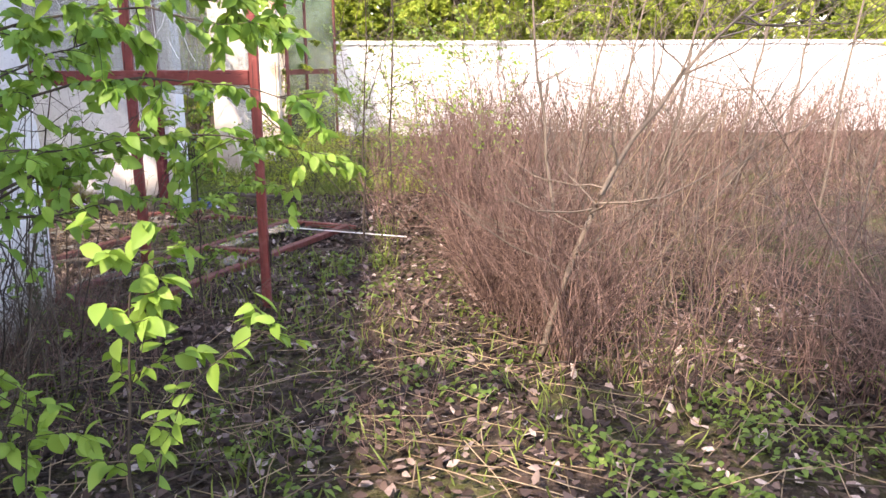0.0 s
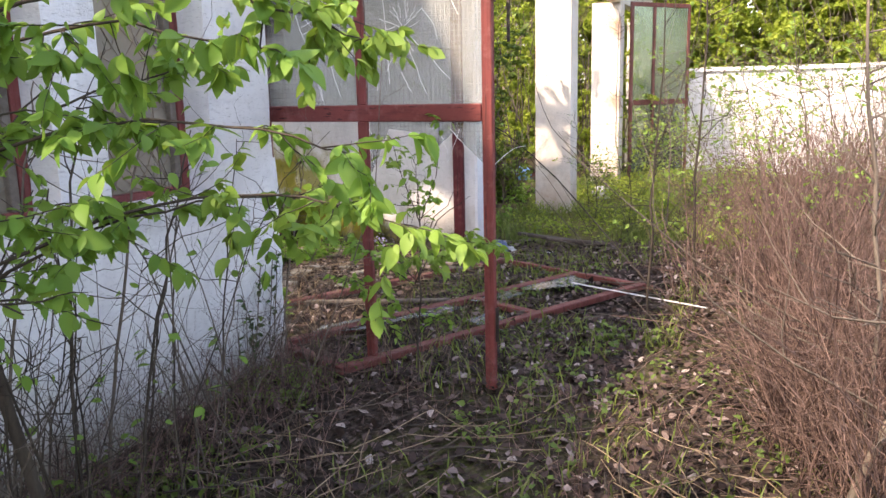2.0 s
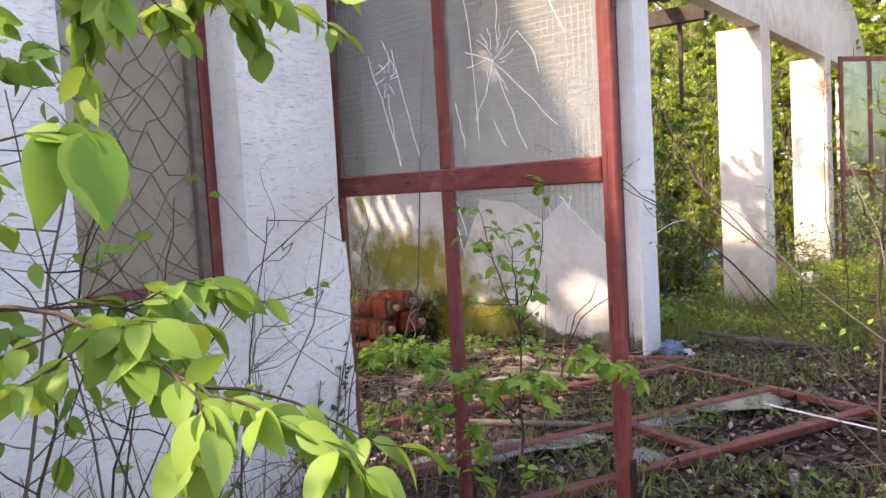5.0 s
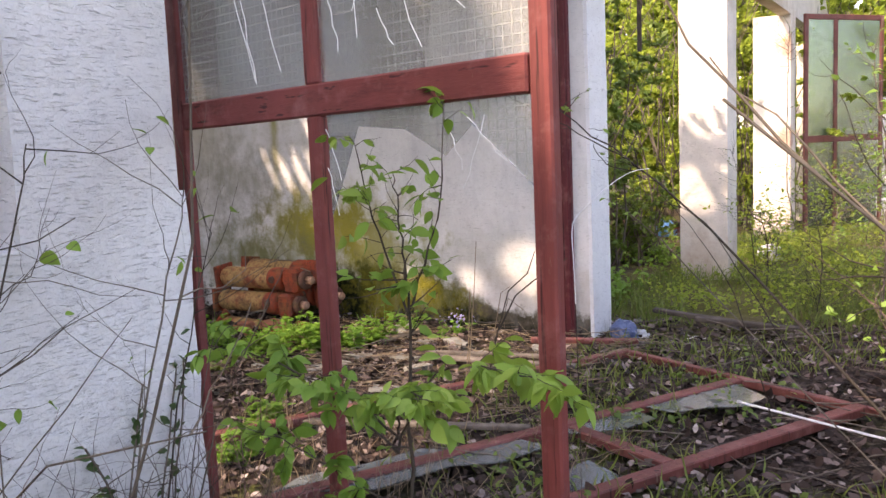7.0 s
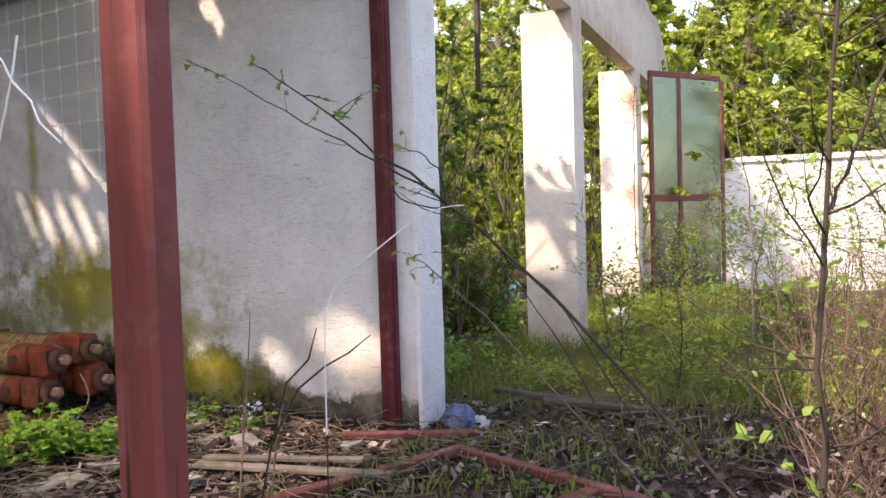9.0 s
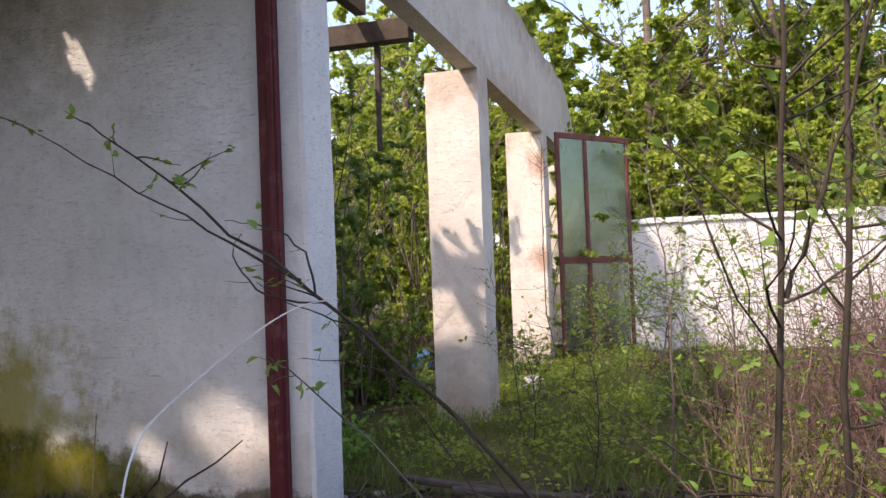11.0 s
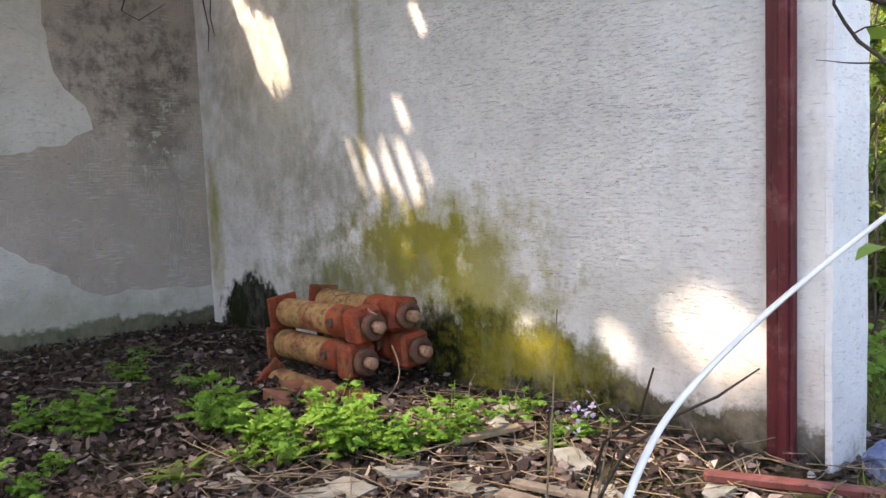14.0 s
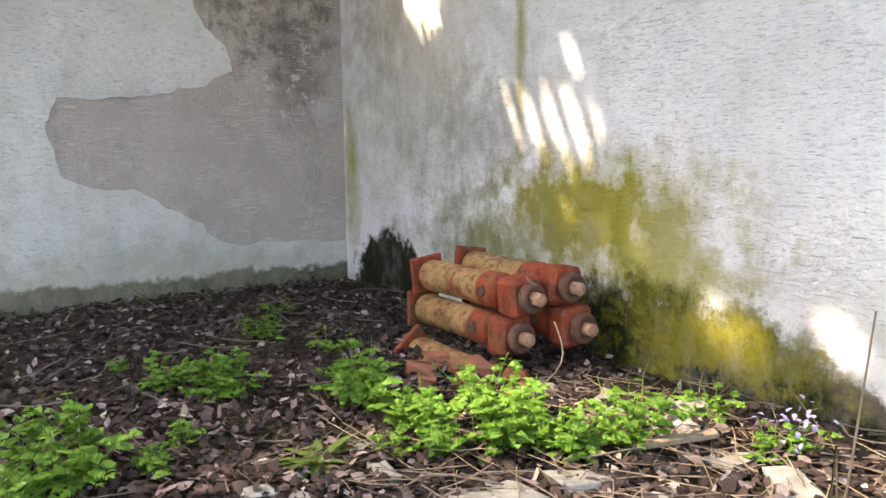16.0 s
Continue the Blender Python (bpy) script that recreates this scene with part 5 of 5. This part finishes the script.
for _ in range(3):
    cane_pts = np.concatenate([cane_pts[:1], np.stack([cane_pts[:-1] * 0.75 + cane_pts[1:] * 0.25, cane_pts[:-1] * 0.25 + cane_pts[1:] * 0.75], 1).reshape(-1, 3), cane_pts[-1:]])
cane_r = np.interp(np.linspace(0, 1, len(cane_pts)), (0, 0.25, 0.4, 1), (0.0014, 0.0016, 0.0022, 0.0014))
half = int(len(cane_pts) * 0.2)
part_np("cane", *tubes(cane_pts[None, half:], cane_r[None, half:], 6), white_plastic, arc, "bleached pale upper cane", smooth=True)
part_np("cane_foot", *tubes(cane_pts[None, :half + 1], cane_r[None, :half + 1], 6), bark_dark, arc, "dark weathered foot of the cane", smooth=True)
stub = thing("bare_twig", pose(0, 0, 0), "short forked bare twig in the litter", "twig")
part_np("twig", *tubes(np.array([[(0.0, 6.64, -0.02), (0.1, 6.64, 0.4), (0.2, 6.62, 0.68), (0.38, 6.5, 0.8), (0.457, 6.44, 0.927)], [(0.12, 6.64, 0.45), (0.2, 6.7, 0.64), (0.28, 6.78, 0.72), (0.36, 6.84, 0.77), (0.433, 6.894, 0.836)]]), np.array([[0.005, 0.0045, 0.004, 0.0035, 0.002]] * 2), 5), bark_dark, stub)

ROOTS = (((-5.75, 8.62, 3.6), (-5.7, 8.6, 2.95), (-5.62, 8.6, 2.7), (-5.66, 8.6, 2.5)), ((-5.6, 8.6, 3.6), (-5.5, 8.58, 3.0), (-5.58, 8.6, 2.8), (-5.52, 8.6, 2.62)), ((-5.93, 8.2, 3.6), (-5.95, 7.95, 2.85), (-5.95, 8.1, 2.78), (-5.93, 8.35, 2.95)))
for i, pts in enumerate(ROOTS):
    o = thing("hanging_root", pose(0, 0, 0), "thin dark root hanging down the wall corner", "root", "hanging roots")
    part_np("root", *tubes(np.array([pts]), np.array([[0.008, 0.007, 0.005, 0.003]]), 5), bark_dark, o, smooth=True)

# ivy on the facade and by the opening
def ivy(x, y, h, count, seed, label):
    rng = np.random.default_rng(seed)
    o = thing("ivy", pose(x, y, 0.0), label, "ivy", "ivy shoots")
    path = wander(rng, np.array([[0, 0, -0.03], [0, 0.03, -0.03]]), np.array([[0.0, 0.05, 1], [0, 0.3, 1]]), np.array([h, h * 0.8]), 9, 0.12)
    path[:, :, 0] *= 0.3
    part_np("vine", *tubes(path, np.full((2, 9), 0.004), 4), bark_grey, o)
    part_np("foliage", *leaf_set(rng, path, count, 0.05, 0.05, 0.1), leaf_ivy, o)


ivy(-0.05, 4.28, 0.75, 60, 1, "dark green ivy shoot climbing the white wall")
ivy(-0.04, 4.45, 1.0, 46, 2, "dark green ivy shoot at the wall edge")
ivy(0.0, 4.0, 0.5, 20, 3, "small ivy shoot on the white wall")


# ---- room plants ----
def chervil(x, y, r, h, n, seed):
    """A bushy weed with finely cut leaves."""
    rng = np.random.default_rng(seed)
    o = thing("weed_plant", pose(x, y, -0.03), "bushy bright green weed with finely cut leaves", "weed", "room weeds")
    base = rng.normal(0, r * 0.25, (n, 3)) * np.array([1, 1, 0])
    way = np.array([0, 0, 1.0]) + rng.normal(0, 0.55, (n, 3)) * np.array([1, 1, 0.2])
    st = wander(rng, base, way, h * rng.uniform(0.6, 1.15, n), 5, 0.1)
    tagged(part_np("stalkwork", *tubes(st, np.full((n, 5), 0.0022), 3), leaf_fern, o), kind="stuff")
    fronds = n * 7
    p, d = along(rng, st, fronds, 0.2)
    ang = rng.uniform(0, 2 * np.pi, fronds)
    out = unit(np.stack([np.cos(ang), np.sin(ang), rng.uniform(-0.1, 0.9, fronds)], 1))
    side = unit(np.cross(out, np.array([0, 0, 1.0])) + rng.normal(0, 0.12, (fronds, 3)))
    size = r * 0.36 * rng.uniform(0.5, 1.25, fronds)[:, None]
    spots, ways, longs = [], [], []
    for t in (0.25, 0.42, 0.58, 0.74, 0.9):
        at = p + out * size * t - np.array([0, 0, 0.25]) * size * t * t
        for turn in (-1, 1):
            spots.append(at)
            ways.append(unit(out * 0.7 + side * turn))
            longs.append(size[:, 0] * (0.62 - 0.42 * t))
    spots.append(p + out * size * 0.85 - np.array([0, 0, 0.2]) * size)
    ways.append(out)
    longs.append(size[:, 0] * 0.35)
    m = fronds * len(spots)
    up = unit(np.array([0, 0, 1.0]) + rng.normal(0, 0.4, (m, 3)))
    L = np.concatenate(longs)
    part_np("foliage", *leaves(np.concatenate(spots), np.concatenate(ways), up, L, L * 0.72), leaf_fern, o)


WEEDS = ((-2.45, 5.75, 0.26, 0.34, 16), (-2.3, 5.55, 0.22, 0.2, 12), (-3.2, 6.55, 0.24, 0.24, 14), (-3.5, 6.35, 0.18, 0.2, 9), (-4.2, 7.15, 0.16, 0.22, 9), (-2.9, 7.15, 0.22, 0.30, 14), (-2.6, 7.05, 0.24, 0.28, 14), (-2.2, 7.1, 0.22, 0.26, 16),
         (-2.0, 7.0, 0.2, 0.2, 12), (-1.85, 7.3, 0.22, 0.28, 18), (-1.65, 7.42, 0.2, 0.25, 18), (-2.05, 7.4, 0.2, 0.3, 14), (-2.3, 7.55, 0.16, 0.3, 9), (-1.55, 7.75, 0.2, 0.34, 14), (-1.75, 7.95, 0.13, 0.2, 8), (-1.6, 8.25, 0.14, 0.2, 8), (-4.9, 7.55, 0.12, 0.16, 6), (-3.6, 7.35, 0.14, 0.22, 7),
         (-2.65, 6.2, 0.14, 0.16, 7), (-2.4, 6.05, 0.16, 0.14, 8), (-3.9, 6.2, 0.12, 0.12, 5), (-1.15, 8.15, 0.16, 0.18, 10), (-2.0, 5.4, 0.2, 0.2, 10), (-1.0, 5.9, 0.2, 0.2, 10), (-0.7, 5.4, 0.2, 0.22, 10))
for i, w in enumerate(WEEDS):
    chervil(*w, 500 + i)
dandelion = thing("dandelion", pose(-2.15, 6.6, -0.02), "dandelion rosette with long blue-green leaves", "weed")
rngd = np.random.default_rng(9)
nd = 22
ang = rngd.uniform(0, 2 * np.pi, nd)
dirs = np.stack([np.cos(ang), np.sin(ang), rngd.uniform(0.1, 0.9, nd)], 1)
for k in range(nd):
    part_np("leaf", *fine_leaves(np.zeros((1, 3)), dirs[k:k + 1], np.array([[0.0, 0, 1.0]]), rngd.uniform(0.12, 0.24, 1), np.full(1, 0.04), 0.4), leaf_deep, dandelion)
nettle = thing("dead_nettle", pose(-1.12, 8.15, -0.02), "dead-nettle with violet-grey flower heads", "weed")
tagged(part_np("flower_head", *leaves(np.concatenate([rngd.normal(0, 0.09, (40, 2)), rngd.uniform(0.12, 0.2, (40, 1))], 1), rngd.normal(0, 1, (40, 3)), np.tile([0.0, 0, 1.0], (40, 1)), np.full(40, 0.03), np.full(40, 0.02)), plain("violet_petals", (0.20, 0.19, 0.33), (0.30, 0.27, 0.40)), nettle), kind="stuff")
shoots = np.array([[(-0.24 + dx, 6.86 + dy, -0.02), (-0.20 + dx, 6.86 + dy, 0.3), (-0.17 + dx * 1.3, 6.87 + dy, 0.6), (-0.14 + dx * 1.6, 6.87 + dy, 0.84 + dz)] for dx, dy, dz in ((0, 0, 0.08), (0.1, 0.1, -0.2), (-0.06, 0.08, -0.45), (0.2, -0.05, -0.3))])
tw = thing("dry_shoots", pose(0, 0, 0), "thin dry shoots standing by the wall", "twig")
for k in range(4):
    part_np("shoot", *tubes(shoots[k:k + 1], np.linspace(0.004, 0.002, 4)[None], 5), straw, tw)


# ---- shrubs and trees beyond ----
def bush(name, x, y, w, d, h, leaf_n, size, leaf_mat, seed, label, z0=0.0, stems=26):
    """A wide shrub: many stems from the base, twigs and scattered leaf clumps."""
    rng = np.random.default_rng(seed)
    o = thing(name, pose(x, y, 0), label, "shrub", "green shrubs")
    base = np.stack([rng.uniform(-w, w, stems), rng.uniform(-d, d, stems), np.full(stems, -0.05)], 1) * np.array([0.6, 0.6, 1])
    st = wander(rng, base, np.array([0, 0, 1.0]) + rng.normal(0, 0.25, (stems, 3)), h * rng.uniform(0.6, 1.1, stems), 8, 0.12)
    n = stems * 7
    p, dd = along(rng, st, n, 0.12)
    tw = wander(rng, p, unit(dd * 0.4 + rng.normal(0, 0.8, (n, 3))), 0.35 * max(w, d) * rng.uniform(0.4, 1.3, n), 6, 0.16)
    part_np("branchwork", *join(tubes(st, np.linspace(0.014, 0.004, 8)[None].repeat(stems, 0), 4), tubes(tw, np.linspace(0.005, 0.002, 6)[None].repeat(n, 0), 4)), bark_grey, o)["kind"] = "stuff"
    part_np("foliage", *leaf_set(rng, tw, leaf_n, size, 0.1, 0.4), leaf_mat, o)


BUSHES = ((-1.5, 11.3, 0.9, 0.7, 3.4, 11000, 0.075, leaf_deep), (-2.6, 12.6, 1.3, 1.0, 4.4, 12000, 0.08, leaf_wood), (-1.4, 15.6, 1.1, 0.9, 4.8, 12000, 0.085, leaf_wood), (-3.8, 14.4, 1.4, 1.4, 5.5, 12000, 0.1, leaf_deep),
          (-3.4, 11.7, 1.4, 0.7, 4.2, 9000, 0.08, leaf_deep), (-0.9, 18.2, 1.1, 1.2, 5.0, 11000, 0.09, leaf_wood), (-4.6, 17.4, 1.5, 1.8, 6.5, 12000, 0.11, leaf_wood), (-2.4, 20.0, 1.6, 1.2, 6.5, 12000, 0.11, leaf_wood), (-1.4, 13.0, 0.7, 0.5, 1.2, 5000, 0.06, leaf_deep))
for i, b in enumerate(BUSHES):
    bush("green_shrub", *b, 700 + i, "dense green shrub growing inside the ruin")
for i, x in enumerate(np.arange(0.0, 17, 1.5)):
    low = max(0, x - 5) * 0.2
    bush("hedge_shrub", x + random.uniform(-0.4, 0.4), 20.2 + random.uniform(-0.5, 0.8), 1.5, 1.1, 5.6 + random.uniform(-0.8, 0.8) - low, 21000 if x < 7 else 9000, 0.135, leaf_wood, 800 + i, "yellow-green shrub behind the boundary wall", stems=26)
for i, x in enumerate(np.arange(-4.0, 14, 3.0)):
    bush("hedge_shrub", x + random.uniform(-0.4, 0.4), 23.5, 2.2, 1.4, 8.5 + random.uniform(-0.8, 0.8), 24000, 0.2, leaf_wood, 840 + i, "tall yellow-green shrub behind the boundary wall", stems=26)
for i, x in enumerate(np.arange(-7.0, 22, 3.6)):
    bush("hedge_shrub", x, 27.5 + 0.5 * math.sin(x), 2.8, 1.4, 9.0 + math.sin(x * 2.3), 15000, 0.3, leaf_deep if i % 2 else leaf_wood, 870 + i, "tall dense shrub far behind the boundary wall", stems=30)
plant("creeper", "bare creeper with small leaves on the pier", "creeper", ((0.5, 11.5, 0), (0.4, 11.62, 0.8), (0.2, 11.66, 1.4)), 0.006, 20, 0.3, 40, 0.03, leaf_deep, bark_dark, 71, 0.8, 0.5, 0.1)
plant("creeper", "bare creeper on the pier", "creeper", ((0.3, 15.2, 0), (0.1, 15.4, 1.0), (0.15, 15.42, 3.0)), 0.012, 30, 0.5, 60, 0.04, leaf_wood, bark_dark, 72, 0.9, 0.2, 0.1, subs=20)
plant("rust_shrub", "brown twining shrub before the far door", "shrub", ((0.7, 15.4, 0), (0.9, 15.6, 1.0), (1.3, 15.8, 1.9)), 0.014, 34, 0.7, 160, 0.05, leaf_wood, bark_grey, 73, 0.9, 0.1, 0.1, subs=60)
plant("rust_shrub", "brown twining shrub before the boundary wall", "shrub", ((1.6, 15.0, 0), (1.8, 15.2, 1.0), (2.0, 15.4, 2.2)), 0.014, 34, 0.7, 140, 0.05, leaf_wood, bark_grey, 74, 0.9, 0.1, 0.1, subs=60)
for i, (x, y, h) in enumerate(((2.3, 12.5, 1.6), (3.2, 11.0, 1.9), (2.8, 14.5, 1.7), (4.2, 13.0, 2.0), (3.4, 9.0, 1.8), (5.5, 11.5, 2.0), (2.75, 7.6, 1.7), (3.1, 6.6, 1.9), (1.9, 11.2, 1.1), (2.2, 10.0, 1.2), (0.9, 14.4, 0.9), (1.5, 13.2, 0.9), (0.4, 12.8, 0.6))):
    plant("leafing_shrub", "half-bare shrub with yellow-green young leaves", "shrub", ((x, y, -0.03), (x + 0.1, y, h * 0.5), (x - 0.1, y + 0.1, h)), 0.010, 40, 0.4 + 0.2 * h, 420, 0.05, leaf_lime, bark_grey, 80 + i, 0.9, 0.25, 0.08, "leafing shrubs", 80)


SHRUBLETS = ((0.75, 10.6, 0.8), (1.3, 9.9, 0.9), (1.75, 12.3, 1.2), (0.7, 13.4, 1.0), (1.2, 15.0, 1.3), (2.4, 13.6, 1.5), (2.7, 10.6, 1.4), (0.55, 16.2, 1.2), (1.9, 16.3, 1.7), (2.9, 16.6, 1.8), (3.9, 15.6, 1.8))
for i, (x, y, h) in enumerate(SHRUBLETS):
    plant("brown_shrublet", "low twiggy brown shrub coming into leaf", "shrub", ((x, y, -0.03), (x + 0.05, y, h * 0.5), (x - 0.05, y + 0.1, h)), 0.007, 46, 0.3 + 0.3 * h, 260, 0.045, leaf_wood, bark_dark, 1200 + i, 1.0, 0.2, 0.04, "brown shrublets", 110)


def tree(x, y, h, r, crown_n, size, leaf_mat, seed, label, wood=None):
    rng = np.random.default_rng(seed)
    wood = wood or bark_grey
    o = thing("tree", pose(x, y, ground_height(x, y) - 0.1), label, "tree", "trees beyond the wall")
    trunk = wander(rng, np.zeros((1, 3)), np.array([[rng.normal(0, 0.04), rng.normal(0, 0.04), 1.0]]), np.array([h]), 12, 0.03)
    part_np("trunk", *tubes(trunk, np.linspace(r, r * 0.2, 12)[None], 8), wood, o, smooth=True)
    n = 26
    p, d = along(rng, trunk, n, 0.35)
    limbs = wander(rng, p, unit(np.array([0, 0, 0.5]) + rng.normal(0, 1, (n, 3)) * np.array([1, 1, 0.4])), h * 0.28 * rng.uniform(0.4, 1.1, n), 7, 0.12, 0.3)
    m = n * 9
    p, d = along(rng, limbs, m, 0.15)
    tw = wander(rng, p, unit(d * 0.6 + rng.normal(0, 0.7, (m, 3))), h * 0.10 * rng.uniform(0.4, 1.2, m), 6, 0.15)
    part_np("branchwork", *join(tubes(limbs, np.linspace(r * 0.3, r * 0.06, 7)[None].repeat(n, 0), 5), tubes(tw, np.linspace(r * 0.07, r * 0.025, 6)[None].repeat(m, 0), 4)), wood, o)["kind"] = "stuff"
    part_np("crown", *leaf_set(rng, tw, crown_n, size, 0.1, 0.3), leaf_mat, o)


TREES = ((-2.5, 22, 11, 0.16, 2600), (1.5, 23.5, 12, 0.18, 2200), (3.2, 24.5, 10, 0.13, 2200), (4.6, 23.0, 12, 0.15, 2600), (6.2, 26, 13, 0.18, 2400), (8.5, 24, 11, 0.15, 2200), (11, 26, 12, 0.16, 2200), (14, 24, 12, 0.16, 2200), (-5.5, 26, 13, 0.2, 2600), (18, 22, 12, 0.2, 2400), (2.2, 28, 14, 0.2, 2600), (9.5, 30, 14, 0.2, 2600))
for i, (x, y, h, r, c) in enumerate(TREES):
    tree(x, y, h, r, c, 0.16, leaf_wood, 900 + i, "tall slender tree coming into leaf")
# out of view, added to filter the sun from the southwest
for i, (x, y, h, c) in enumerate(((-8.2, -4.6, 15, 3000), (-6.8, -6.5, 14, 4000))):
    tree(x, y, h, 0.18, c, 0.22, leaf_wood, 940 + i, "unseen tree added behind the ruined building to dapple the sun")
for i, (x, y) in enumerate(((15, 8), (15, 14), (14, 1), (11, -8), (8.5, -4.0))):
    tree(x, y, 9, 0.17, 2000, 0.17, leaf_wood, 960 + i, "tree at the edge of the overgrown yard")
# stands behind the camera start; added so its crown shades thicket and ground
for i, (x, y) in enumerate(((1.2, -3.1),)):
    tree(x, y, 9.5, 0.15, 9000, 0.2, leaf_wood, 980 + i, "unseen leafy tree added by the path start to shade the thicket")
